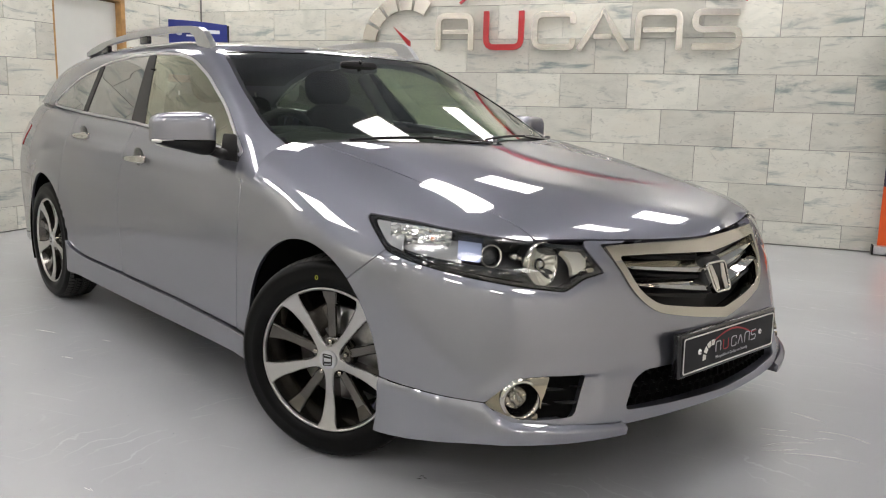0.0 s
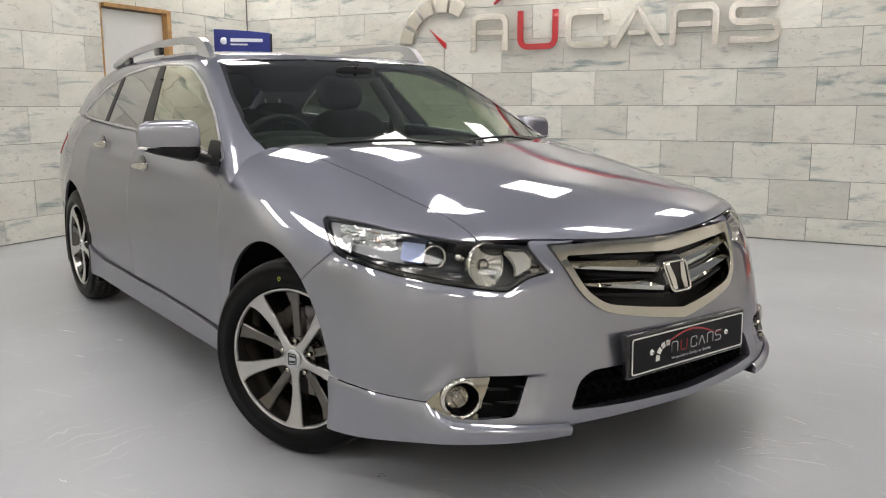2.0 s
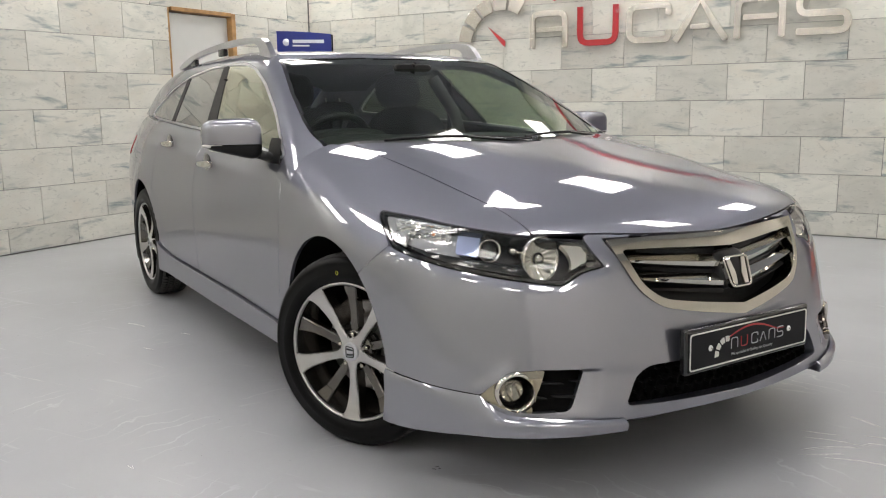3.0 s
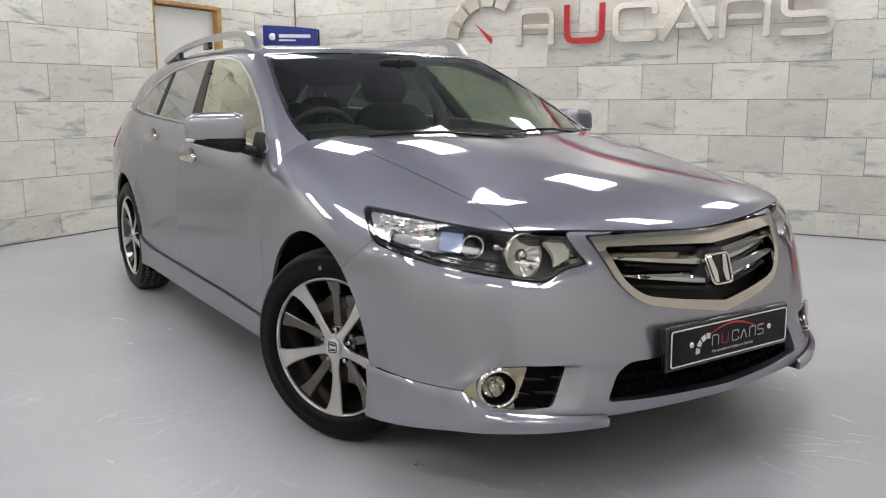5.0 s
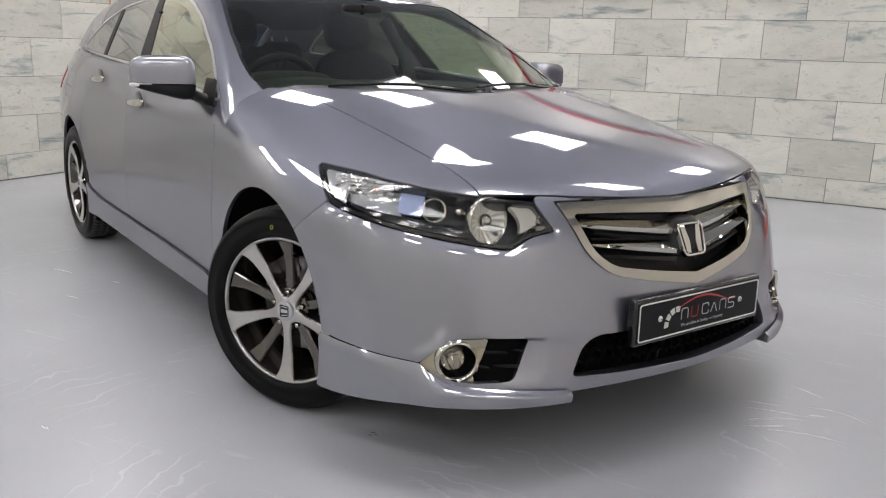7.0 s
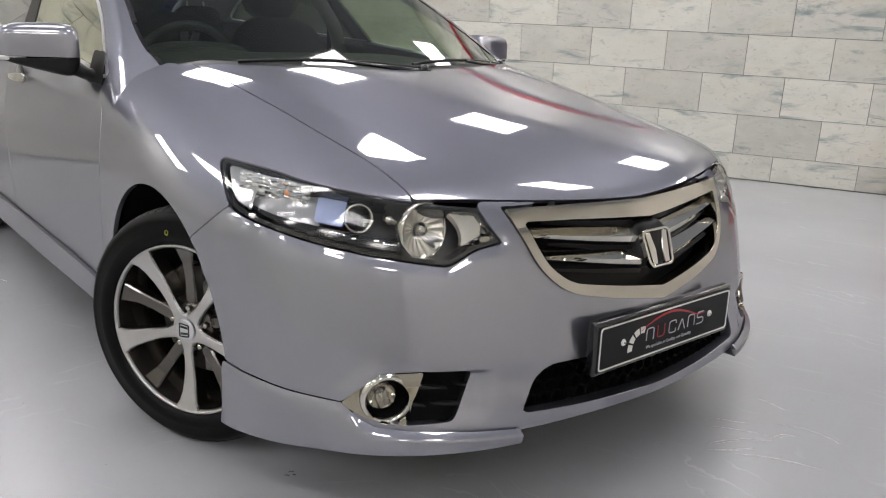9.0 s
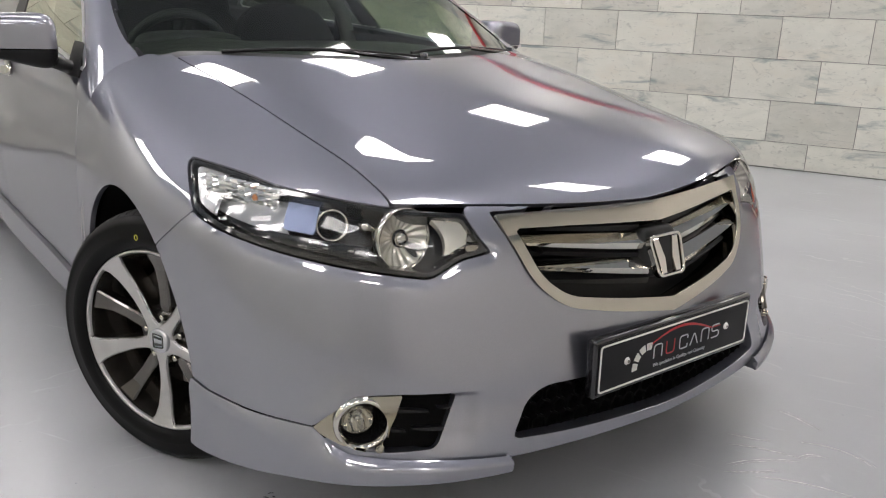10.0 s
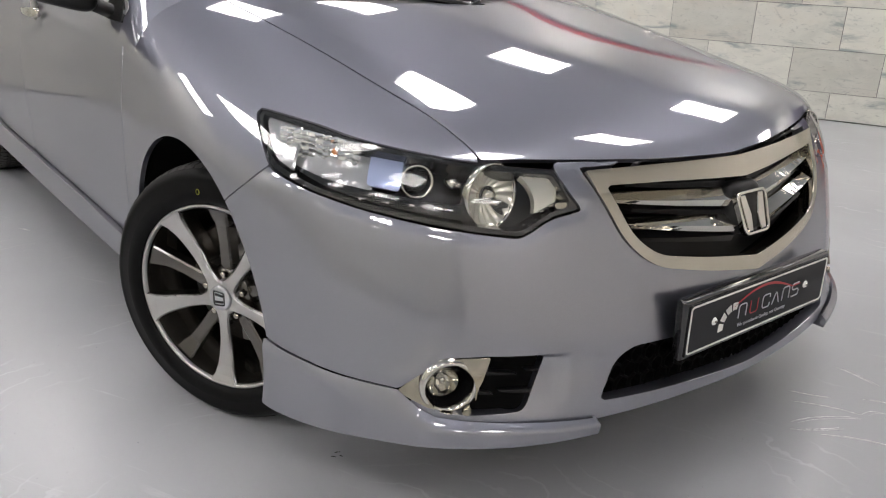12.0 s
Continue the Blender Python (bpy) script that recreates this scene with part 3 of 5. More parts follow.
def front_y(u, z):
    """Where the nose stands at a half width and a height: rounder in plan above the lip."""
    w = np.clip((z - .24) / .15, 0, 1)
    w = w * w * (3 - 2 * w)
    v = np.sqrt(u * u + .0002)
    return NOSE(z) + (.03 + .02 * w) * v + (.20 + .11 * w) * u ** 2 + (.6 - .27 * w) * u ** 6


def side_g(u, y, z):
    r1, r2 = np.hypot(y - .07, z - .325), np.hypot(y - 2.705, z - .325)
    flare = .012 / (1 + np.exp((r1 - .455) / .026)) + .011 / (1 + np.exp((r2 - .455) / .022))
    ridge = .005 * np.exp(-((z - .835 - .035 * (y - .6)) / .028) ** 2) / (1 + np.exp((.85 - y) * 9))
    return u - (SIDE(z) - PLAN(y) - .004 + flare + ridge)

def lower(p):
    """Below 0 inside the lower body: nose, bonnet and sides."""
    u, y, z = np.abs(p[..., 0]), p[..., 1], p[..., 2]
    front = front_y(u, z) - y
    crease = .46 + .13 * (y + .5)
    bump = np.sqrt((u - crease) ** 2 + .000012)
    fade = 1 / (1 + np.exp((-.42 - y) * 11))
    top = z - (HOOD(y) + .006 - .040 * u ** 2 - .15 * u ** 6 - .042 * fade * (bump + u - crease) - .28 * fade * np.maximum(u - crease, 0) ** 2)
    rear = (y - (3.74 - .1 * u ** 2 - .25 * np.maximum(z - .75, 0)))
    g = smax(smax(front * .85, side_g(u, y, z), .06), rear, .12)
    return smax(g, top, .055 - .027 * np.clip((-y - .4) / .2, 0, 1))

def upper(p):
    """Below 0 inside the cabin: windscreen, roof and side glass."""
    u, y, z = np.abs(p[..., 0]), p[..., 1], p[..., 2]
    screen = (.26 + 2.5 * (z - .966) + (.53 - .9 * (z - .966)) * u ** 2 - y) * .37
    roof = z - (ROOF(y) - .05 * u ** 2 - .08 * u ** 6)
    tail = (y - (3.665 - .1 * u ** 2 - 1.0 * (z - 1.05))) * .7
    g = smax(side_g(u, y, z), roof, .06)
    return smax(smax(g, screen, .035), tail, .12)


FRONT_Y, REAR_Y, AXLE_Z, ARCH = 0.07, 2.705, 0.322, 0.372
CORE_Z = 0.45


def outward(origin, way, surface, offset):
    """Where rays from inside leave the surface (grown by offset)."""
    a, b = np.zeros(len(way)), np.full(len(way), 2.6)
    for _ in range(34):
        mid = (a + b) / 2
        at = origin + mid[:, None] * way
        inside = surface(at) < (offset(at) if callable(offset) else offset)
        a, b = np.where(inside, mid, a), np.where(inside, b, mid)
    return origin + ((a + b) / 2)[:, None] * way


HULLS = {}


def hull(kind, offset=0.0):
    """Half of the body (x below 0) as points and quads."""
    key = (kind, offset if callable(offset) else round(offset, 4))
    if key in HULLS:
        return HULLS[key]
    pts, quads = [], []
    if kind == "lip":
        A, B = np.meshgrid(np.linspace(.3, 1.5, 260), np.linspace(-.03, -1.5, 300), indexing="ij")
        way = np.stack([-np.sin(A), -np.cos(A) * np.cos(B), np.cos(A) * np.sin(B)], -1).reshape(-1, 3)
        org = np.tile([0, FRONT_Y, CORE_Z], (len(way), 1))
        idx = np.arange(A.size).reshape(A.shape)
        HULLS[key] = outward(org, way, lower, offset), np.stack([idx[:-1, :-1], idx[1:, :-1], idx[1:, 1:], idx[:-1, 1:]], -1).reshape(-1, 4)
        return HULLS[key]
    if kind == "lower":
        na, nb = 190, 330
        al = np.linspace(0, np.pi / 2, na)
        be = np.linspace(np.pi / 2, -np.pi / 2, nb)
        A, B = np.meshgrid(al, be, indexing="ij")
        way = np.stack([-np.sin(A), -np.cos(A) * np.cos(B), np.cos(A) * np.sin(B)], -1).reshape(-1, 3)
        org = np.tile([0, FRONT_Y, CORE_Z], (len(way), 1))
        pts.append(outward(org, way, lower, offset))
        idx = np.arange(na * nb).reshape(na, nb)
        quads.append(np.stack([idx[:-1, :-1], idx[1:, :-1], idx[1:, 1:], idx[:-1, 1:]], -1).reshape(-1, 4))
        base = na * nb
        ys = np.concatenate([np.linspace(FRONT_Y, 0.7, 34), np.linspace(0.7, 2.2, 55)[1:], np.linspace(2.2, 3.0, 38)[1:], np.linspace(3.0, 3.82, 34)[1:]])
        full = np.concatenate([al, np.pi - al[::-1][1:]])
        core = CORE_Z
    else:
        ys = np.linspace(0.12, 3.72, 226)
        full = np.linspace(0, 1.75, 150)
        base, core = 0, 0.9
    Y, A = np.meshgrid(ys, full, indexing="ij")
    way = np.stack([-np.sin(A), 0 * A, np.cos(A)], -1).reshape(-1, 3)
    org = np.stack([0 * Y, Y, 0 * Y + core], -1).reshape(-1, 3)
    pts.append(outward(org, way, lower if kind == "lower" else upper, offset))
    idx = base + np.arange(Y.size).reshape(Y.shape)
    quads.append(np.stack([idx[:-1, :-1], idx[:-1, 1:], idx[1:, 1:], idx[1:, :-1]], -1).reshape(-1, 4))
    pts, quads = np.concatenate(pts), np.concatenate(quads)
    _, first, back = np.unique(np.round(pts, 5), axis=0, return_index=True, return_inverse=True)
    pts, quads = pts[first], back.reshape(-1)[quads]
    HULLS[key] = pts, quads[[len(set(q)) == 4 for q in quads.tolist()]]
    return HULLS[key]


def cut(pts, faces, keep):
    """Trims a surface to where keep(points) is above 0, with a clean edge."""
    val = keep(pts)
    whole = (val[faces] > 0).all(1)
    some = (val[faces] > 0).any(1) & ~whole
    out = [tuple(f) for f in faces[whole]]
    extra, made = [], {}
    for f in faces[some]:
        poly = []
        for k in range(len(f)):
            i, j = int(f[k]), int(f[(k + 1) % len(f)])
            if val[i] > 0:
                poly.append(i)
            if (val[i] > 0) != (val[j] > 0):
                e = (min(i, j), max(i, j))
                if e not in made:
                    t = val[e[0]] / (val[e[0]] - val[e[1]])
                    made[e] = len(pts) + len(extra)
                    extra.append(pts[e[0]] + t * (pts[e[1]] - pts[e[0]]))
                poly.append(made[e])
        poly = [p for n, p in enumerate(poly) if p != poly[n - 1]]
        if len(poly) > 2:
            out.append(tuple(poly))
    pts = np.concatenate([pts, np.array(extra).reshape(-1, 3)])
    used = sorted({i for f in out for i in f})
    new_of = {i: n for n, i in enumerate(used)}
    return pts[used], [tuple(new_of[i] for i in f) for f in out]


def normals_of(surface, p, e=0.002):
    g = np.stack([surface(p + d) - surface(p - d) for d in np.eye(3) * e], -1)
    return g / np.maximum(np.linalg.norm(g, axis=1), 1e-9)[:, None]


def shell(kind, keep, offset=0.0, depth=0.014, side=0):
    """A body panel: the hull trimmed to a region, with edges turned in. side: -1 the x<0 half, 1 the other, 0 both in one."""
    base = upper if kind == "upper" else lower
    surface = (lambda p: base(p) - offset(p)) if callable(offset) else base
    pts, faces = hull(kind, offset)
    pts, faces = cut(pts, faces, keep)
    nor = normals_of(surface, pts)
    mid = np.abs(pts[:, 0]) < 1e-5
    nor[mid, 0] = 0
    nor /= np.maximum(np.linalg.norm(nor, axis=1), 1e-9)[:, None]
    a, b, c = (np.array([pts[f[k]] for f in faces]) for k in (0, 1, -1))
    wrong = (np.cross(b - a, c - a) * np.array([nor[f[0]] for f in faces])).sum(1) < 0
    faces = [f[::-1] if w else f for f, w in zip(faces, wrong)]
    verts, norms, allf = [tuple(p) for p in pts], [tuple(n) for n in nor], list(faces)
    if depth:
        count = {}
        for f in faces:
            for k in range(len(f)):
                i, j = f[k], f[(k + 1) % len(f)]
                e = (min(i, j), max(i, j))
                count[e] = None if e in count else (i, j)
        edges = [e for e in count.values() if e is not None and not (mid[e[0]] and mid[e[1]])]
        out = {}
        for i, j in edges:
            d = np.cross(pts[j] - pts[i], nor[i])
            d = d / max(np.linalg.norm(d), 1e-12)
            for v in (i, j):
                out[v] = out.get(v, 0) + d
        rim = {}
        for v, d in out.items():
            d = d / max(np.linalg.norm(d), 1e-9)
            rim[v] = len(verts)
            for drop, n in ((0, nor[v] * .75 + d * .65), (.0022, d), (depth, d)):
                verts.append(tuple(pts[v] - nor[v] * drop))
                norms.append(tuple(n / np.linalg.norm(n)))
        for i, j in edges:
            for k in (0, 1):
                allf.append((rim[j] + k, rim[i] + k, rim[i] + k + 1, rim[j] + k + 1))
    if side >= 0:
        mv, mn, mf = [(-x, y, z) for x, y, z in verts], [(-x, y, z) for x, y, z in norms], [f[::-1] for f in allf]
        if side == 1:
            verts, norms, allf = mv, mn, mf
        else:
            n = len(verts)
            verts, norms, allf = verts + mv, norms + mn, allf + [tuple(i + n for i in f) for f in mf]
    me = mesh_from(verts, allf)
    me.normals_split_custom_set_from_vertices(norms)
    return me


def inside(px, pz, outline):
    """Signed distance to an outline, above 0 inside."""
    v = np.array(outline, float)
    d = np.full(px.shape, 1e9)
    s = np.ones(px.shape)
    for i in range(len(v)):
        a, b = v[i], v[i - 1]
        ex, ez = b[0] - a[0], b[1] - a[1]
        wx, wz = px - a[0], pz - a[1]
        t = np.clip((wx * ex + wz * ez) / (ex * ex + ez * ez), 0, 1)
        d = np.minimum(d, (wx - ex * t) ** 2 + (wz - ez * t) ** 2)
        c1, c2, c3 = pz >= a[1], pz < b[1], ex * wz > ez * wx
        s = np.where((c1 & c2 & c3) | (~c1 & ~c2 & ~c3), -s, s)
    return np.sqrt(d) * np.where(s < 0, 1, -1)


def uyz(p):
    return np.abs(p[:, 0]), p[:, 1], p[:, 2]


def polyline(knots):
    k = np.array(knots, float)
    return lambda v: np.interp(v, k[:, 0], k[:, 1])


# outlines on the body; wrap = half width + length, runs round the front corner
LAMP = rounded([(-.283, .666), (-.20, .735), (.0, .748), (.2, .766), (.44, .783), (.680, .792), (.565, .712), (.45, .692), (.3, .668), (.09, .643), (-.13, .622), (-.205, .655)],
               [.004, .01, .05, .05, .05, .032, .02, .05, .05, .05, .02, .02])
GRILLE_OUT = rounded([(-.402, .737), (-.245, .738), (0, .734), (.245, .738), (.402, .737), (.353, .605), (.290, .550), (.163, .525), (0, .502), (-.163, .525), (-.290, .550), (-.353, .605)],
                     [.006, .02, .004, .02, .006, .05, .05, .05, .004, .05, .05, .05])
GRILLE_IN = rounded([(-.369, .710), (-.232, .707), (0, .695), (.232, .707), (.369, .710), (.336, .615), (.280, .570), (.160, .551), (0, .531), (-.160, .551), (-.280, .570), (-.336, .615)],
                    [.006, .02, .004, .02, .006, .04, .04, .04, .004, .04, .04, .04])
INTAKE = rounded([(-.422, .297), (-.384, .374), (-.344, .399), (-.241, .402), (.241, .402), (.344, .399), (.384, .374), (.422, .297), (.289, .291), (.000, .284), (-.289, .291)],
                 [.02, .03, .03, .05, .05, .03, .03, .02, .05, .05, .05])
FOG = rounded([(.172, .332), (.105, .374), (.029, .403), (-.079, .406), (-.033, .292), (.055, .296)], [.01, .04, .04, .006, .008, .04])
VENT = rounded([(-.077, .406), (-.219, .403), (-.175, .297), (-.031, .292)], [.004, .012, .018, .004])
BONNET_SEAM = curve([(-.62, .572), (-.5, .582), (-.3, .592), (0, .604), (.3, .622), (.6, .634)])
LAMP_MID = curve([(-.3, .68), (0, .70), (.3, .725), (.57, .755), (.7, .792)])
WING_SEAM = curve([(.5, -.06), (.6, -.145), (.675, -.248), (.72, -.295), (.8, -.33)])
DOOR_SEAM = curve([(.2, .545), (.3, .55), (.5, .53), (.7, .515), (.8, .525), (.905, .59), (1.0, .66)])
SILL = curve([(.4, .298), (.56, .301), (1.1, .318), (1.8, .324), (2.12, .326), (2.25, .345), (2.38, .415), (2.5, .6)])
LIP_TOP = polyline([(-.45, .260), (-.36, .266), (-.185, .277), (-.02, .284), (.06, .289), (.105, .303), (.165, .336), (.45, .352), (.66, .358)])
LIP_LOW = curve([(-.4, .234), (-.2, .233), (0, .231), (.2, .225), (.35, .213), (.5, .199), (.7, .188)])
GAP = 0.0022


def bonnet_front(u):
    return -.737 + .06 * u + .33 * u ** 2 + .1 * u ** 4


def screen_base(u):
    return .205 + .50 * u ** 2


def arches(y, z):
    return np.minimum(np.hypot(y - FRONT_Y, z - AXLE_Z), np.hypot(y - REAR_Y, z - AXLE_Z)) - ARCH


def in_bonnet(p):
    u, y, z = uyz(p)
    return np.minimum.reduce([BONNET_SEAM(y) - u, y - bonnet_front(u), screen_base(u) - y, z - .62]) - GAP


def in_bumper(p):
    u, y, z = uyz(p)
    q = u + y
    top = np.where(q < -.2, bonnet_front(u) - y, LAMP_MID(q) - z)
    low = np.where(u < .445, z - .258, z - LIP_TOP(q) + np.where(q > .13, -.0015, .012))
    return np.minimum.reduce([top - GAP, WING_SEAM(z) - y - GAP, arches(y, z), low, -inside(q, z, LAMP) - GAP, -inside(u, z, GRILLE_OUT), -inside(u, z, INTAKE),
                              -inside(q, z, FOG), -inside(q, z, VENT)])


def in_wing(p):
    u, y, z = uyz(p)
    q = u + y
    behind = np.where(z > LAMP_MID(q), 1.0, y - WING_SEAM(z) - GAP)
    top = np.where(y < .45, u - BONNET_SEAM(y) - GAP, np.minimum(u - .66 - 0 * y, 1))
    cowl = np.maximum(screen_base(u) + .06 - y, .90 - z + (u - .70) * .8)
    return np.minimum.reduce([top, behind, -inside(q, z, LAMP) - GAP, arches(y, z), DOOR_SEAM(z) - y - GAP, z - SILL(y) - GAP, cowl, q + .05])


def in_lip(p):
    u, y, z = uyz(p)
    q = u + y
    return np.minimum.reduce([LIP_TOP(q) - z, z - LIP_LOW(q), u - .428, -.02 - y, arches(y, z), -.1 - (y - .0)])


def lip_swell(p):
    """How far the lip stands off the bumper: a ledge under the lamps, flush at the wheel."""
    u, y, z = uyz(p)
    q = u + y
    crease = np.interp(q, (-.36, -.2, 0, .1, .2, .34, .5), (.259, .267, .272, .275, .289, .330, .341))
    t = np.clip((LIP_TOP(q) - z) / np.maximum(LIP_TOP(q) - crease, .006), -.5, 4)
    t = 1 - smax(1 - t, 0 * t, np.interp(q, (.1, .5), (.8, .8)))
    return .005 + np.interp(q, (-.36, -.1, .1, .5), (.013, .016, .022, .007)) * t


def near(d, lo, hi):
    """Smooth step from 0 at lo to 1 at hi."""
    t = np.clip((d - lo) / (hi - lo), 0, 1)
    return t * t * (3 - 2 * t)


def lamp_ledge(p):
    """The bumper dips to meet the lower edge of the headlamp."""
    u, y, z = uyz(p)
    q = u + y
    d = inside(q, z, LAMP)
    below = near(LAMP_MID(q) + .012 - z, 0, .03) * near(q, .5, .36)
    return -.0035 * np.exp(-(d / .016) ** 2) * below


def grille_form(p):
    """The grille surround stands a little proud, and its upper band leans forward."""
    u, y, z = uyz(p)
    return .006 + .22 * np.maximum(z - .697, 0)


def bumper_form(p):
    u, y, z = uyz(p)
    q = u + y
    recess = near(.4035 - z, 0, .007) * near(q, -.30, -.235) * near(-q, .12, .15) * near(z, .278, .325)
    d = -inside(q, z, FOG)
    scoop = np.exp(-(d / .030) ** 2) * near(q, .02, .10) * near(z, .325, .37)
    return lamp_ledge(p) - .007 * recess + .011 * scoop


def in_front_door(p):
    u, y, z = uyz(p)
    return np.minimum.reduce([y - DOOR_SEAM(z) - GAP, 1.62 - y - GAP, z - SILL(y) - .0025, BELT(y) + .004 - z])


def in_rear_door(p):
    u, y, z = uyz(p)
    return np.minimum.reduce([y - 1.62 - GAP, 2.42 - y - GAP, z - SILL(y) - .0025, BELT(y) + .004 - z, arches(y, z) - .012])


def in_quarter(p):
    u, y, z = uyz(p)
    return np.minimum.reduce([np.maximum(y - 2.42 - GAP, np.minimum(.014 - arches(y, z), y - 2.2)), arches(y, z), z - .22, BELT(y) + .004 - z, u - .02,
                              -inside(y, z, TAIL)])


def in_skirt(p):
    u, y, z = uyz(p)
    return np.minimum.reduce([SILL(y) - z - .0035, z - .217, arches(y, z), y - .43, 2.42 - y, u - .5])


TAIL = rounded([(3.36, .93), (3.9, .97), (3.9, .78), (3.5, .80)], .02)
DLO = rounded([(.60, .922), (.869, 1.08), (1.135, 1.198), (1.357, 1.272), (1.52, 1.298), (1.75, 1.308), (2.05, 1.305), (2.38, 1.275), (2.66, 1.208), (2.86, 1.13), (2.975, 1.072), (2.93, 1.060),
               (2.3, 1.028), (1.6, 1.0), (1.0, .962)], [.01, .05, .05, .05, .05, .05, .05, .05, .05, .05, .015, .03, .1, .1, .1])
SCREEN_EDGE = curve([(.93, .69), (.97, .697), (1.0, .702), (1.13, .667), (1.31, .577), (1.4, .53)])


def screen(p):
    u, y, z = uyz(p)
    return np.minimum.reduce([1.172 + .11 * u ** 2 - y, SCREEN_EDGE(z) - u])


def rear_screen(p):
    u, y, z = uyz(p)
    return np.minimum.reduce([y - 3.2 - .12 * (u / .6) ** 2, .58 - u, z - 1.08])


def side_window(p):
    u, y, z = uyz(p)
    return np.minimum(inside(y, z, DLO), u - .45)


def pillar_b(y, z):
    return np.minimum(y - (1.535 + .80 * (z - .99)), (1.69 + .56 * (z - .99)) - y)


def pillar_c(y, z):
    return np.minimum(y - (2.315 + .33 * (z - 1.02)), (2.375 + .33 * (z - 1.02)) - y)


car = empty("estate_car")
tagged(car, "silver-blue metallic estate car with tinted rear glass and alloy wheels", "car")
part("bonnet", shell("lower", in_bonnet), PAINT, car)
part("front_bumper", shell("lower", in_bumper, bumper_form, .03), PAINT, car)
for s, nm in ((-1, "r"), (1, "l")):
    part("front_wing", shell("lower", in_wing, side=s), PAINT, car)
    part("bumper_lip", shell("lip", in_lip, lip_swell, .012, side=s), PAINT, car)
    lip_z = np.linspace(float(LIP_LOW(np.array(-.356))), float(LIP_TOP(np.array(-.356))), 9)
    edge = outward(np.stack([0 * lip_z - .4285, 0 * lip_z - .3, lip_z], -1), np.tile([0., -1, 0], (9, 1)), lower, lip_swell)
    ring = [(s * .4285, y, z) for _, y, z in edge] + [(s * .4285, y + .07, z) for _, y, z in edge[::-1]]
    part("lip_end", mesh_from(ring + [(s * .4335, y + .002, z) for _, y, z in ring], [tuple(range(18))] + [(i, (i + 1) % 18, 18 + (i + 1) % 18, 18 + i) for i in range(18)], False), PAINT, car)
    fd = part("front_door", shell("lower", in_front_door, side=s), PAINT, car)
    rd = part("rear_door", shell("lower", in_rear_door, side=s), PAINT, car)
    part("rear_wing", shell("lower", in_quarter, side=s), PAINT, car)
    part("side_skirt", shell("lower", in_skirt, .016, .03, side=s), PAINT, car)
    part("tail_lamp", shell("lower", lambda p: np.minimum(inside(uyz(p)[1], uyz(p)[2], TAIL) - .002, uyz(p)[0] - .3), 0.004, .02, side=s), RED_LENS, car, "red tail lamp")
    # door handles
    for door_ob, y, z in ((fd, 1.44, .85), (rd, 2.20, .915)):
        x = s * (SIDE(np.array(z)) - PLAN(np.array(y)))
        x = float(x)
        part("handle", cushion((.024, .235, .036), (x + s * .014, y, z), power=4.5, n=10,
                               shape=lambda a, b, c: (a * (.75 - .25 * b) + s * .95 * (1 - b * b), b, c * (.72 - .38 * b) - .22 * b)), CHROME, door_ob, "chrome pull handle")
        # black bulge stands in for the shade in the painted handle hollow
        part("handle_recess_shade", cushion((.012, .105, .078), (x + s * .001, y - .015, z + .010), power=2.2, n=8), GLOSS_BLACK, door_ob)
# cabin
part("roof", shell("upper", lambda p: np.minimum.reduce([-screen(p) - .001, -rear_screen(p), -side_window(p) - .0095, uyz(p)[2] - BELT(uyz(p)[1]) - .003 + .06 * (uyz(p)[1] < .6)]),
                   depth=.03), PAINT, car)
part("windscreen", shell("upper", lambda p: np.minimum(screen(p) - .004, uyz(p)[2] - .945), -.002, .004), SCREEN_GLASS, car, "clear windscreen").visible_shadow = False
part("windscreen_seal", shell("upper", lambda p: np.minimum.reduce([screen(p) + .001, .014 - screen(p), uyz(p)[2] - .945]), .0005, .006), GLOSS_BLACK, car)
part("rear_window", shell("upper", lambda p: rear_screen(p) - .003, -.002, .004), TINT_GLASS, car, "tinted rear window").visible_shadow = False
for s in (-1, 1):
    part("window_trim", shell("upper", lambda p: np.minimum.reduce([side_window(p) + .009, .001 - side_window(p)]), .002, .012, side=s), SATIN, car, "satin metal window surround")
    for nm, f, g in (("front_window", lambda y, z: 1.535 + .80 * (z - .99) - y, SIDE_GLASS),
                     ("rear_door_window", lambda y, z: np.minimum(y - (1.69 + .56 * (z - .99)), 2.315 + .33 * (z - 1.02) - y), TINT_GLASS),
                     ("quarter_window", lambda y, z: y - (2.375 + .33 * (z - 1.02)), TINT_GLASS)):
        part(nm, shell("upper", lambda p: np.minimum(side_window(p) - .001, f(uyz(p)[1], uyz(p)[2])), -.003, .004, side=s), g, car).visible_shadow = False
    for f in (pillar_b, pillar_c):
        part("door_pillar", shell("upper", lambda p: np.minimum(side_window(p), f(uyz(p)[1], uyz(p)[2])), .0, .012, side=s), BLACK, car, "black door pillar")
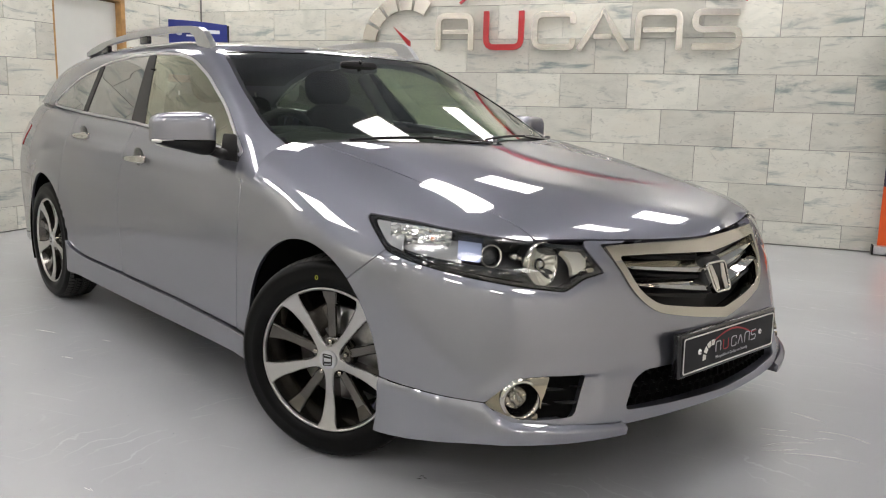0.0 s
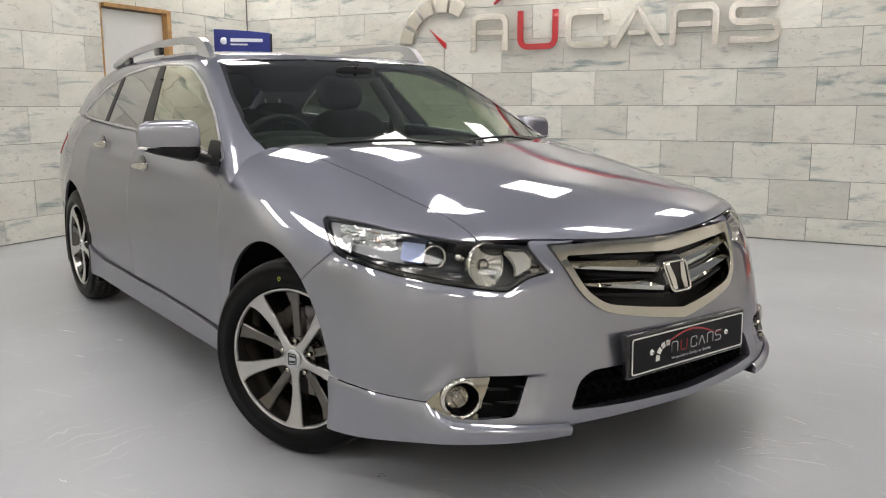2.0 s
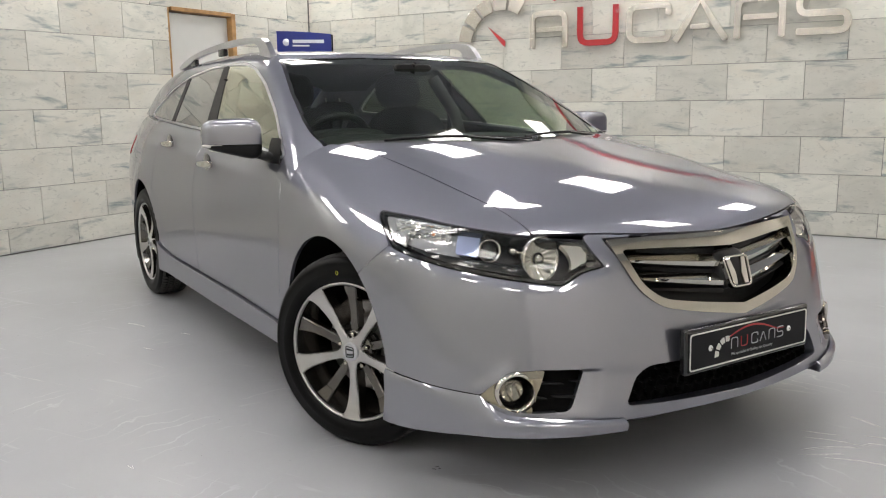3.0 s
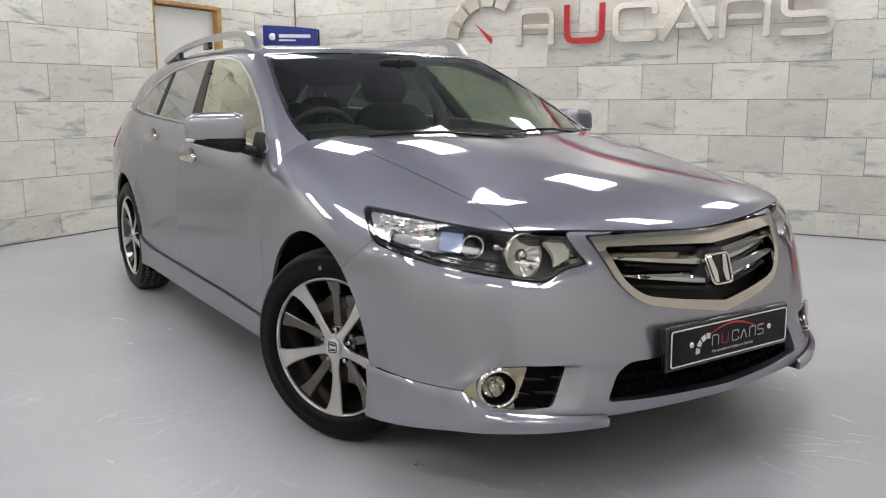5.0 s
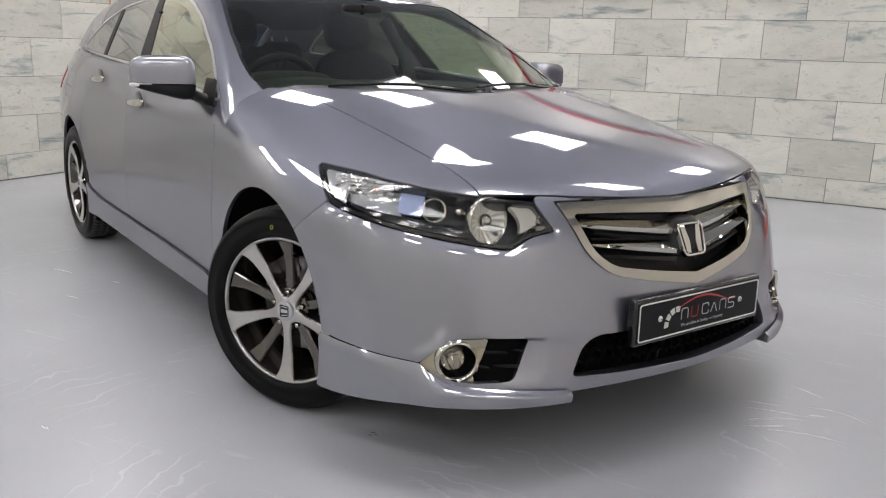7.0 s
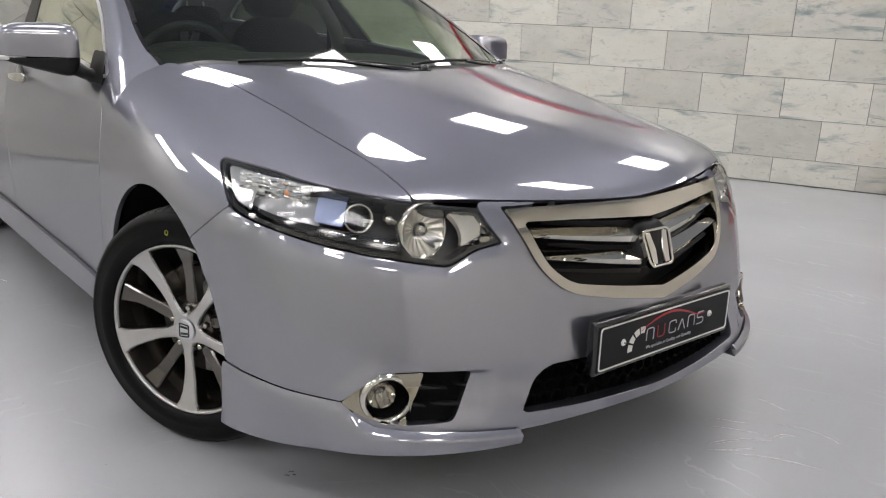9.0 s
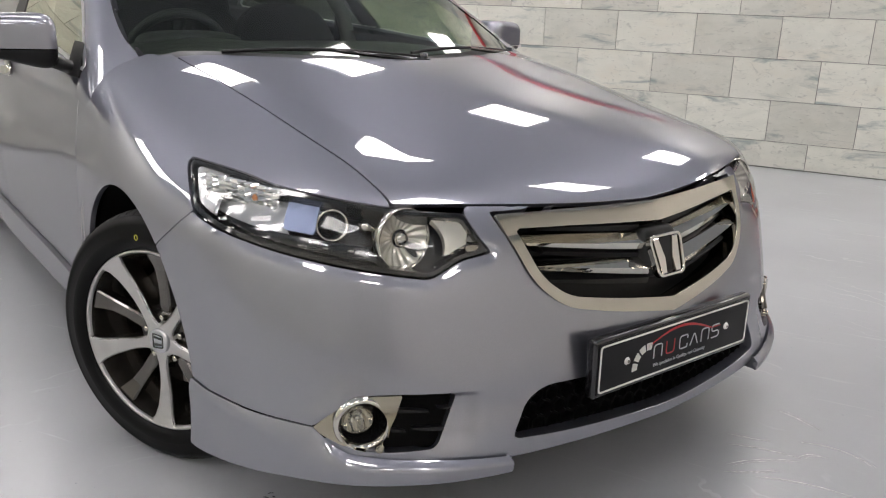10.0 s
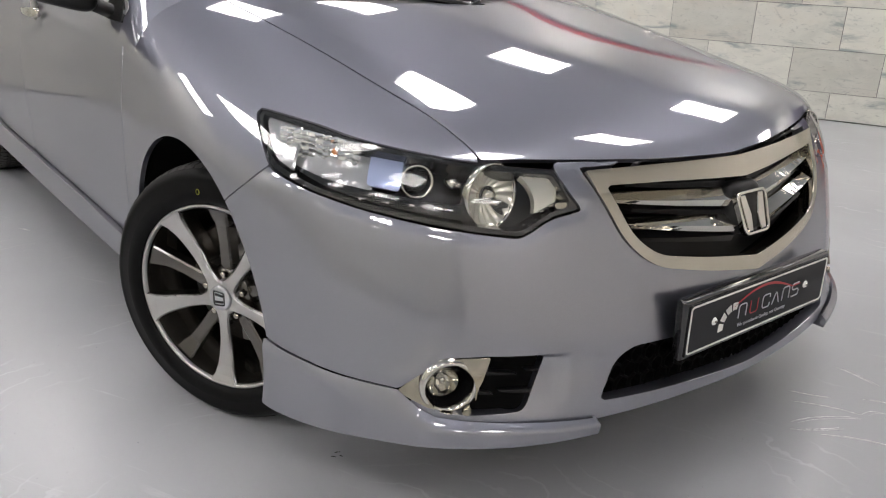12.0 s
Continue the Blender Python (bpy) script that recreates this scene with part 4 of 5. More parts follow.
# dark structure under the skin
part("underbody", shell("lower", lambda p: np.minimum.reduce([arches(uyz(p)[1], uyz(p)[2]) - .03, uyz(p)[2] - .2, np.maximum(screen_base(uyz(p)[0]) + .1 - uyz(p)[1], .84 - uyz(p)[2])]), -.085, 0), LINER, car)
part("floorpan", box(0, 1.45, .24, 1.5, 4.0, .06), LINER, car)
for s in (-1, 1):
    for y in (FRONT_Y, REAR_Y):
        vs = [(s * x, y + r * math.cos(math.radians(a)), AXLE_Z + r * math.sin(math.radians(a))) for a in range(-24, 205, 6) for x, r in ((.866, ARCH + .012), (.52, ARCH + .012), (.52, .06))]
        part("arch_liner", mesh_from(vs, [(3 * i + k, 3 * i + 3 + k, 3 * i + 4 + k, 3 * i + 1 + k) for i in range(38) for k in (0, 1)]), LINER, car)


# ---- lamps, grille and trim of the car ----
def axis_pose(p, way):
    """A pose whose z axis points along way."""
    return Matrix.Translation(p) @ Vector(way).to_track_quat("Z", "Y").to_matrix().to_4x4()


def flip(p, s):
    return (p[0] * -s, p[1], p[2])


def spoke(radii, widths, faces, depth, m, inset=0.0):
    """A wheel spoke: a bevelled bar that runs out from the hub."""
    vs, fs = [], []
    for r, w, h in zip(radii, widths, faces):
        w = w / 2 - inset
        c = min(0.004, w * 0.4)
        for x, z in ((-w * 0.8, h - depth), (-w, h - c), (-w + c, h), (w - c, h), (w, h - c), (w * 0.8, h - depth)):
            vs.append((r, x, z))
    for i in range(len(radii) - 1):
        for k in range(6):
            l = (k + 1) % 6
            fs.append((i * 6 + k, i * 6 + 6 + k, i * 6 + 6 + l, i * 6 + l))
    fs += [tuple(range(6)), tuple(range(len(vs) - 6, len(vs)))[::-1]]
    bm = bmesh.new()
    me = mesh_from(vs, fs, False)
    bm.from_mesh(me)
    bpy.data.meshes.remove(me)
    bmesh.ops.recalc_face_normals(bm, faces=bm.faces)
    bm.transform(m)
    return bm


def wheel(m, turn):
    """An alloy wheel with five machined and five dark spokes; its axis is z, outwards."""
    w = part("wheel", lathe([(.2300, .146), (.2300, .1600), (.2262, .1612), (.2225, .156), (.213, .12), (.20, .06), (.19, -.01), (.226, -.02), (.226, -.012)], 96), MACHINED, car, "alloy wheel with machined and dark spokes")
    w.matrix_basis = m
    part("barrel", lathe([(.2200, .1525), (.2100, .12), (.196, .06), (.186, -.01)], 96), ALLOY_DARK, w)
    tyre = [(.226, -.012), (.245, -.026), (.28, -.030), (.300, -.020), (.314, -.002), (.320, .02)]
    for g in (.040, .075, .110):
        tyre += [(.3205, g - .005), (.313, g - .004), (.313, g + .004), (.3205, g + .005)]
    tyre += [(.3195, .124), (.3165, .138), (.311, .150), (.3025, .1600), (.293, .1660), (.2905, .1655), (.28, .1690), (.264, .1705), (.261, .1720), (.248, .1695), (.2345, .1635), (.2300, .155)]
    part("tyre", lathe(tyre, 120), RUBBER, w, "black road tyre")
    tread = [(.3175, .0015), (.3203, .0195)]
    for g in (.040, .075, .110):
        tread += [(.3208, g - .0052), (.3135, g - .004), (.3135, g + .004), (.3208, g + .0052)]
    part("tread", lathe(tread + [(.3198, .124), (.3170, .138), (.3125, .1485)], 120), TREAD, w, "grooved tread")
    bm = bmesh.new()
    for i in range(90):
        a = 2 * math.pi * i / 90
        for z0, z1, sl in ((.022, .034, .012), (.116, .124, -.012), (.046, .069, .02), (.081, .104, -.02)):
            lo, hi = a + sl, a - sl
            q = [(.3213, lo, z0), (.3213, lo + .016, z0), (.3213, hi + .016, z1), (.3213, hi, z1)]
            bm.faces.new([bm.verts.new((r * math.cos(t), r * math.sin(t), z)) for r, t, z in q])
    for i in range(76):
        a = 2 * math.pi * i / 76
        q = [(.3212, a, .119), (.3212, a + .02, .119), (.3172, a + .026, .139), (.3118, a + .028, .1490), (.3118, a + .012, .1490), (.3172, a + .008, .139)]
        bm.faces.new([bm.verts.new((r * math.cos(t), r * math.sin(t), z + .0004)) for r, t, z in q])
    tagged(part("tread_sipes", bm, LINER, w), kind="stuff")
    part("hub", lathe([(.0, .128), (.060, .128), (.070, .120), (.074, .10), (.05, .06)], 48), ALLOY_DARK, w)
    part("hub_face", lathe([(.030, .1478), (.039, .1474), (.043, .1450), (.044, .125)], 48), MACHINED, w, "machined hub face")
    for k in range(5):
        a = turn + 72 * k
        rr, ww, hh = (.030, .045, .06, .09, .12, .15, .18, .205, .2225), (.050, .038, .032, .031, .035, .041, .048, .060, .082), (.1470, .1465, .1455, .1435, .1425, .1440, .1480, .1535, .1590)
        part("spoke", spoke(rr, ww, hh, .05, pose(0, 0, 0, 0, 0, a)), ALLOY_DARK, w, "dark painted spoke side")
        part("spoke_face", spoke(rr, ww, [h + .0012 for h in hh], .003, pose(0, 0, 0, 0, 0, a), .0012), MACHINED, w, "machined spoke face")
        part("dark_spoke", spoke((.035, .06, .08, .13, .175, .217), (.030, .030, .034, .032, .036, .054), (.122, .124, .125, .127, .133, .147), .035, pose(0, 0, 0, 0, 0, a + 36)), ALLOY_DARK, w, "dark painted spoke")
        x, y = .055 * math.cos(math.radians(a + 36)), .055 * math.sin(math.radians(a + 36))
        part("wheel_bolt", lathe([(0, .141), (.0065, .141), (.009, .138), (.009, .12)], 6, pose(x, y, 0)), DARK_CHROME, w, "steel wheel nut")
    part("centre_cap", lathe([(0, .1545), (.026, .1545), (.0305, .152), (.0315, .146), (.0315, .13)], 40), SATIN, w, "silver centre cap")
    part("cap_emblem", band(rounded([(-.017, -.016), (.017, -.016), (.020, .017), (-.020, .017)], .006), rounded([(-.0135, -.0125), (.0135, -.0125), (.016, .0135), (-.016, .0135)], .004), .002,
                            pose(0, 0, .1545, -90, 0, 0) @ pose(0, -.001, 0)), GLOSS_BLACK, w)
    for sx in (-1, 1):
        part("cap_mark", plate([(sx * .013, .012), (sx * .0065, .012), (sx * .0045, -.011), (sx * .0105, -.011)], .002, 0, pose(0, 0, .1545, -90, 0, 0) @ pose(0, -.001, 0)), GLOSS_BLACK, w)
    part("brake_disc", lathe([(.06, .062), (.148, .062), (.150, .058), (.150, .045), (.06, .045)], 60), DISC, w, "steel brake disc")
    part("brake_caliper", box(.125, .0, .055, .07, .13, .07, .01, 3, pose(0, 0, 0, 0, 0, 35)), ALLOY_DARK, w)
    return w


STEER = 27.5
for s in (-1, 1):
    axle = (s * .72, FRONT_Y, AXLE_Z)
    steered = wheel(Matrix.Translation(axle) @ pose(0, 0, 0, 0, 0, STEER) @ pose(0, 0, 0, 0, 90 * s, 0) @ pose(0, 0, 0, 0, 0, 0), 180 if s < 0 else 0)
    part("tyre_mark", tube([(.262 + .0062 * math.cos(t), .0276 + .0045 * math.sin(t), .1722) for t in [math.pi * i / 8 for i in range(16)]], .0011, 6, True), MARK_YELLOW, steered, "small yellow ring mark")
    wheel(Matrix.Translation((s * .714, REAR_Y, AXLE_Z)) @ pose(0, 0, 0, 0, 90 * s, 0), 180 if s < 0 else 20)

for s in (-1, 1):
    # headlamp: clear cover over a dark housing with its reflectors
    hl = part("headlamp", shell("lower", lambda p: inside(uyz(p)[0] + uyz(p)[1], uyz(p)[2], LAMP) + .012, -.078, .0, side=s), LAMP_HOUSING, car, "headlamp with a clear cover over chrome reflectors")
    part("cover", shell("lower", lambda p: inside(uyz(p)[0] + uyz(p)[1], uyz(p)[2], LAMP) - .001, lamp_ledge, .006, side=s), LENS_GLASS, hl, "clear cover").visible_shadow = False
    part("cover_edge", shell("lower", lambda p: np.minimum(inside(uyz(p)[0] + uyz(p)[1], uyz(p)[2], LAMP) - .0005, .009 - inside(uyz(p)[0] + uyz(p)[1], uyz(p)[2], LAMP)), lambda p: lamp_ledge(p) - .006, .05, side=s), GLOSS_BLACK, hl)
    main = flip((-.555, -.580, .683), s)
    way = (s * -.05, -.99, .08)

    def off_main(p):
        """Distance from the main beam's axis."""
        a = np.array([.05, -.99, .08]) / np.linalg.norm([.05, .99, .08])
        v = p - np.array([-.555, -.580, .683])
        return np.linalg.norm(v - (v @ a)[:, None] * a, axis=1)

    part("bezel", shell("lower", lambda p: np.minimum.reduce([off_main(p) - .064, inside(uyz(p)[0] + uyz(p)[1], uyz(p)[2], LAMP) - .008, np.maximum(.011 - inside(uyz(p)[0] + uyz(p)[1], uyz(p)[2], LAMP), np.minimum(uyz(p)[0] + uyz(p)[1] + .035, .05 - (uyz(p)[2] - LAMP_MID(uyz(p)[0] + uyz(p)[1]) + .062) * 1.6))]), -.034, .01, side=s), GLOSS_BLACK, hl)
    bowl = lathe([(.060, .016), (.057, .011), (.050, .005), (.040, -.001), (.028, -.006), (.016, -.009), (0, -.010)], 144)
    for v in bowl.verts:
        v.co.z += .0016 * math.cos(18 * math.atan2(v.co.y, v.co.x)) * min(1, math.hypot(v.co.x, v.co.y) / .03)
    bowl.transform(axis_pose(main, way))
    part("main_reflector", bowl, REFLECTOR, hl, "fluted chrome main beam reflector")
    part("main_ring", lathe([(.0590, .013), (.0600, .019), (.0630, .020), (.0650, .014), (.0660, -.020), (.0610, -.020)], 48, axis_pose(main, way)), CHROME, hl, "chrome main beam ring")
    part("main_cap", lathe([(0, .019), (.010, .018), (.015, .012), (.016, -.01)], 24, axis_pose(main, way)), CHROME, hl)
    part("cap_band", lathe([(.0158, .007), (.0185, .006), (.0185, .001), (.0158, .0)], 24, axis_pose(main, way)), GLOSS_BLACK, hl)
    part("inner_bowl", shell("lower", lambda p: np.minimum.reduce([off_main(p) - .062, inside(uyz(p)[0] + uyz(p)[1], uyz(p)[2], LAMP) - .019, -.03 - uyz(p)[0] - uyz(p)[1], uyz(p)[0] + uyz(p)[1] + .212]), -.026, .02, side=s), REFLECTOR, hl, "pale chrome reflector with angled sides")
    part("bowl_edge", shell("lower", lambda p: np.minimum.reduce([off_main(p) - .064, inside(uyz(p)[0] + uyz(p)[1], uyz(p)[2], LAMP) - .015, .0195 - inside(uyz(p)[0] + uyz(p)[1], uyz(p)[2], LAMP), -.085 - uyz(p)[0] - uyz(p)[1], uyz(p)[0] + uyz(p)[1] + .216]), -.022, .012, side=s), CHROME, hl)
    for k in range(3):
        part("inner_louvre", shell("lower", lambda p: np.minimum.reduce([inside(uyz(p)[0] + uyz(p)[1], uyz(p)[2], LAMP) - .007, -.212 - uyz(p)[0] - uyz(p)[1], .0055 - np.abs(uyz(p)[2] - .671 - .017 * k)]), -.016, .012, side=s), DARK_CHROME, hl, "dark chrome step")
    proj = flip((-.658, -.492, .704), s)
    way = (s * .32, -.92, .16)
    part("projector_ring", lathe([(.027, .012), (.0305, .020), (.0335, .014), (.0345, -.03), (.027, -.03)], 40, axis_pose(proj, way)), CHROME, hl, "chrome projector ring")
    part("projector_lens", lathe([(0, .019), (.012, .017), (.020, .011), (.027, -.002), (.027, -.02)], 36, axis_pose(proj, way)), GLOSS_BLACK, hl, "dark glass projector lens")
    part("position_lamp", lathe([(0, .012), (.010, .010), (.015, .002), (.017, -.012)], 24, axis_pose(flip((-.606, -.545, .704), s), way)), CHROME, hl)
    # crystal indicator block: rows of small facets
    rng = random.Random(5)
    part("indicator_bowl", shell("lower", lambda p: np.minimum.reduce([inside(uyz(p)[0] + uyz(p)[1], uyz(p)[2], LAMP) - .012, uyz(p)[0] + uyz(p)[1] - .27, uyz(p)[2] - LAMP_MID(uyz(p)[0] + uyz(p)[1]) + .036]), -.036, .01, side=s), BOWL, hl, "chrome indicator bowl")
    for k in range(11):
        for r in range(6):
            t = k / 10
            c0 = flip((-.738 - .072 * t, -.415 + .150 * t, .708 + .022 * t + .0115 * r - .002 * r * t), s)
            part("indicator_facet", box(0, 0, 0, .0185, .006, .0105, .002, 1, Matrix.Translation(c0) @ pose(0, 0, 0, rng.uniform(-38, 30), rng.uniform(-12, 12), s * (38 + 14 * t) + rng.uniform(-35, 35))), CRYSTAL, hl, "crystal-cut chrome indicator reflector")
    part("indicator_bulb", cushion((.010, .010, .014), flip((-.765, -.378, .748), s), None, 2, 6), AMBER, hl, "amber indicator bulb")
    # panel coloured blue to stand in for a reflection in the lamp
    part("blue_reflection_panel", shell("lower", lambda p: np.minimum.reduce([inside(uyz(p)[0] + uyz(p)[1], uyz(p)[2], LAMP) - .014, .285 - uyz(p)[0] - uyz(p)[1], uyz(p)[0] + uyz(p)[1] - .195, uyz(p)[2] - LAMP_MID(uyz(p)[0] + uyz(p)[1]) + .022]), -.030, .01, side=s), BLUE_REFLECTION, hl, "chrome panel with a blue reflection put into its colour")
    part("side_blade", shell("lower", lambda p: np.minimum.reduce([inside(uyz(p)[0] + uyz(p)[1], uyz(p)[2], LAMP) - .013, uyz(p)[0] + uyz(p)[1] - .50]), -.012, .01, side=s), BOWL, hl)
    for k in range(5):
        q = .30 - .07 * k
        u = .785 - .045 * k
        pt = outward(np.array([[0, FRONT_Y, CORE_Z]]), (lambda v: v / np.linalg.norm(v))(np.array([[-u, q - u - FRONT_Y, float(LAMP_MID(np.array(q))) - .040 - CORE_Z]])), lower, -.026)[0]
        part("marker_chip", box(0, 0, 0, .012, .005, .005, .001, 2, Matrix.Translation(flip(tuple(pt), s)) @ pose(0, 0, 0, 0, 0, s * 45)), CHROME, hl)
    # fog lamp
    fc, fway = flip((-.676, -.642, .344), s), Vector((s * .42, -.90, -.03)).normalized()

    def off_axis(p):
        v = p - np.array(flip(fc, 1) if s > 0 else fc)
        if s > 0:
            v = p - np.array([-fc[0], fc[1], fc[2]])
        w = np.array([-abs(fway.x), fway.y, fway.z])
        return np.linalg.norm(v - (v @ w)[:, None] * w, axis=1)

    fog = part("fog_lamp", shell("lower", lambda p: np.minimum(inside(uyz(p)[0] + uyz(p)[1], uyz(p)[2], FOG) - .001, off_axis(p) - .047), .004, .02, side=s), FOG_CHROME, car, "round fog lamp in a bright surround")
    part("ring", lathe([(.046, -.012), (.0455, .012), (.050, .019), (.056, .016), (.060, .004), (.061, -.012)], 56, axis_pose(fc, fway)), CHROME, fog, "chrome ring")
    part("bowl", lathe([(.046, .012), (.043, -.02), (.038, -.05), (0, -.055)], 40, axis_pose(fc, fway)), GLOSS_BLACK, fog)
    lc = Vector(fc) - fway * .012 + Vector((s * .010, 0, .0))
    part("reflector", lathe([(.031, .0), (.024, -.014), (.010, -.024), (0, -.026)], 32, axis_pose(lc, fway)), CHROME, fog)
    part("lens", lathe([(0, .009), (.015, .007), (.026, .003), (.032, -.003), (.033, -.015)], 36, axis_pose(lc, fway)), LENS_GLASS, fog, "clear glass lens").visible_shadow = False
    part("bulb", lathe([(0, -.002), (.007, -.004), (.008, -.02)], 16, axis_pose(lc, fway)), CHROME, fog)
    # black vent beside the fog lamp
    vent = part("bumper_vent", shell("lower", lambda p: inside(uyz(p)[0] + uyz(p)[1], uyz(p)[2], VENT) + .008, -.032, 0, side=s), LINER, car, "black bumper vent with slats")
    for k in range(2):
        part("slat", shell("lower", lambda p: np.minimum(inside(uyz(p)[0] + uyz(p)[1], uyz(p)[2], VENT) + .004, .0035 - np.abs(uyz(p)[2] - .331 - .036 * k)), -.010, .022, side=s), BLACK, vent)

# grille
grille = part("grille", shell("lower", lambda p: np.minimum.reduce([inside(uyz(p)[0], uyz(p)[2], GRILLE_OUT) - .001, .002 - inside(uyz(p)[0], uyz(p)[2], GRILLE_IN), -uyz(p)[1] - .3]), grille_form, .035), DARK_CHROME, car, "bright grille frame with chrome bars and a badge")
part("mesh_back", shell("lower", lambda p: np.minimum(inside(uyz(p)[0], uyz(p)[2], GRILLE_OUT) + .002, -uyz(p)[1] - .3), -.055, 0), BLACK, grille)


def grille_bar(z_in, z_out, u_in, u_out, s):
    """A wedge-shaped chrome bar that bends round the nose."""
    vs, fs = [], []
    n = 14
    for i in range(n + 1):
        t = i / n
        u = u_in + (u_out - u_in) * t
        z = z_in + (z_out - z_in) * t
        h = .0165 * (1 - .5 * t ** 1.3)
        for k, (o, dz) in enumerate(((-.040, h), (-.020, h), (-.002, -h * .1), (-.009, -h * .95), (-.040, -h))):
            zz = z + dz
            y = float(front_y(np.array(u), np.array(zz))) - o * 1.1
            vs.append((s * u, y, zz))
    for i in range(n):
        for k in range(5):
            l = (k + 1) % 5
            fs.append((i * 5 + k, i * 5 + l, i * 5 + 5 + l, i * 5 + 5 + k))
    fs += [(0, 1, 2, 3, 4), tuple(n * 5 + k for k in range(5))[::-1]]
    bm = bmesh.new()
    me = mesh_from(vs, fs, False)
    bm.from_mesh(me)
    bpy.data.meshes.remove(me)
    bmesh.ops.recalc_face_normals(bm, faces=bm.faces)
    return bm


for s in (-1, 1):
    part("chrome_bar", grille_bar(.652, .680, .052, .352, s), CHROME, grille, "chrome grille bar")
    part("chrome_bar", grille_bar(.600, .633, .052, .332, s), CHROME, grille, "chrome grille bar")
    for z0, z1 in ((.684, .700), (.626, .655), (.574, .600)):
        part("black_bar", grille_bar(z0, z1, .04, .30, s), BLACK, grille).location = (0, .018, 0)
# emblem pod and emblem: a plain rounded frame with two plain uprights
part("emblem_pod", cushion((.122, .08, .116), (0, 0, 0), Matrix.Translation((0, -.765, .620)) @ pose(0, 0, 0, -22), 4, 12), BLACK, grille)
BADGE_M = Matrix.Translation((0, -.814, .624)) @ pose(0, 0, 0, -22) @ Matrix.Diagonal((.84, 1, .93, 1))
bm = band(rounded([(-.066, .050), (-.054, -.052), (.054, -.052), (.066, .050)], .022, 6), rounded([(-.057, .042), (-.046, -.044), (.046, -.044), (.057, .042)], .016, 6), .014)
bmesh.ops.bevel(bm, geom=[e for e in bm.edges if all(abs(v.co.y) < 1e-6 for v in e.verts)], offset=.0028, segments=3, profile=.5, affect="EDGES")
bm.transform(BADGE_M)
badge = part("badge", bm, CHROME, grille, "chrome badge")
for s in (-1, 1):
    part("badge_bar", plate([(s * .050, .042), (s * .028, .042), (s * .014, -.006), (s * .018, -.044), (s * .038, -.044)], .012, .003, BADGE_M @ pose(0, .001, 0)), CHROME, badge)

# lower intake
intake = part("lower_intake", shell("lower", lambda p: np.minimum(inside(uyz(p)[0], uyz(p)[2], INTAKE) + .014, -uyz(p)[1] - .3), -.05, 0), LINER, car, "black honeycomb lower intake")
bm = bmesh.new()
for r in range(4):
    for c in range(-13, 14):
        x, z = c * .034 + (.017 if r % 2 else 0), .304 + r * .0295
        if float(inside(np.array([abs(x)]), np.array([z]), INTAKE)[0]) < .004:
            continue
        y = float(front_y(np.array(abs(x)), np.array(z))) + .03
        o = [(x + .0195 * math.sin(math.radians(60 * k)), z + .0195 * math.cos(math.radians(60 * k))) for k in range(6)]
        i2 = [(x + .0165 * math.sin(math.radians(60 * k)), z + .0165 * math.cos(math.radians(60 * k))) for k in range(6)]
        rows = [[bm.verts.new((px, y + dy, pz)) for px, pz in ol] for dy, ol in ((0, o), (0, i2), (.018, i2))]
        for k in range(6):
            l = (k + 1) % 6
            bm.faces.new((rows[0][k], rows[0][l], rows[1][l], rows[1][k]))
            bm.faces.new((rows[1][k], rows[1][l], rows[2][l], rows[2][k]))
tagged(part("honeycomb", bm, LINER, intake, "black honeycomb insert"), kind="stuff")

# show plate in its holder: print as plain bars, slogan as it reads
plate_m = Matrix.Translation((.0, -.864, .431)) @ pose(0, 0, 0, -1)
holder = part("plate_holder", box(0, .013, 0, .536, .026, .128, .006, 3, plate_m), GLOSS_BLACK, car, "black show plate with a pale border line in a holder")
part("plate", box(0, -.001, 0, .520, .004, .112, .002, 2, plate_m), PLATE_BLACK, holder)
part("border_line", band(rounded([(-.2565, -.0525), (.2565, -.0525), (.2565, .0525), (-.2565, .0525)], .010), rounded([(-.2525, -.0485), (.2525, -.0485), (.2525, .0485), (-.2525, .0485)], .008), .001, plate_m @ pose(0, -.0040, 0)), PLATE_LINE, holder)
for x in (-.173, .171):
    part("screw", lathe([(0, .004), (.006, .0035), (.0085, 0)], 20, plate_m @ pose(x, -.0035, .004 if x > 0 else .002) @ pose(0, 0, 0, 90)), WHITE_PLASTIC, holder, "white screw cap")
    part("screw_pin", lathe([(0, .005), (.003, .005), (.003, 0)], 12, plate_m @ pose(x, -.0035, .004 if x > 0 else .002) @ pose(0, 0, 0, 90)), DARK_CHROME, holder)
for k in range(4):
    a0, a1 = math.radians(185 - 29 * k), math.radians(185 - 29 * k - 22)
    arc = [(-.105 + .050 * math.cos(a0 + (a1 - a0) * t), -.024 + .050 * math.sin(a0 + (a1 - a0) * t)) for t in (0, .5, 1)] + \
          [(-.105 + .034 * math.cos(a1 + (a0 - a1) * t), -.024 + .034 * math.sin(a1 + (a0 - a1) * t)) for t in (0, .5, 1)]
    part("print_segment", plate(arc, .0012, 0, plate_m @ pose(0, -.0042, 0)), PLATE_LINE, holder)
part("print_sweep", ribbon([(-.11 + .26 * t, .016 + .028 * math.sin(math.pi * min(1, t * 1.15)) - .004 * t) for t in [i / 24 for i in range(25)]], lambda t: .0015 + .004 * math.sin(math.pi * t), .0012, plate_m @ pose(0, -.0042, 0)), RED, holder, "red printed sweep")
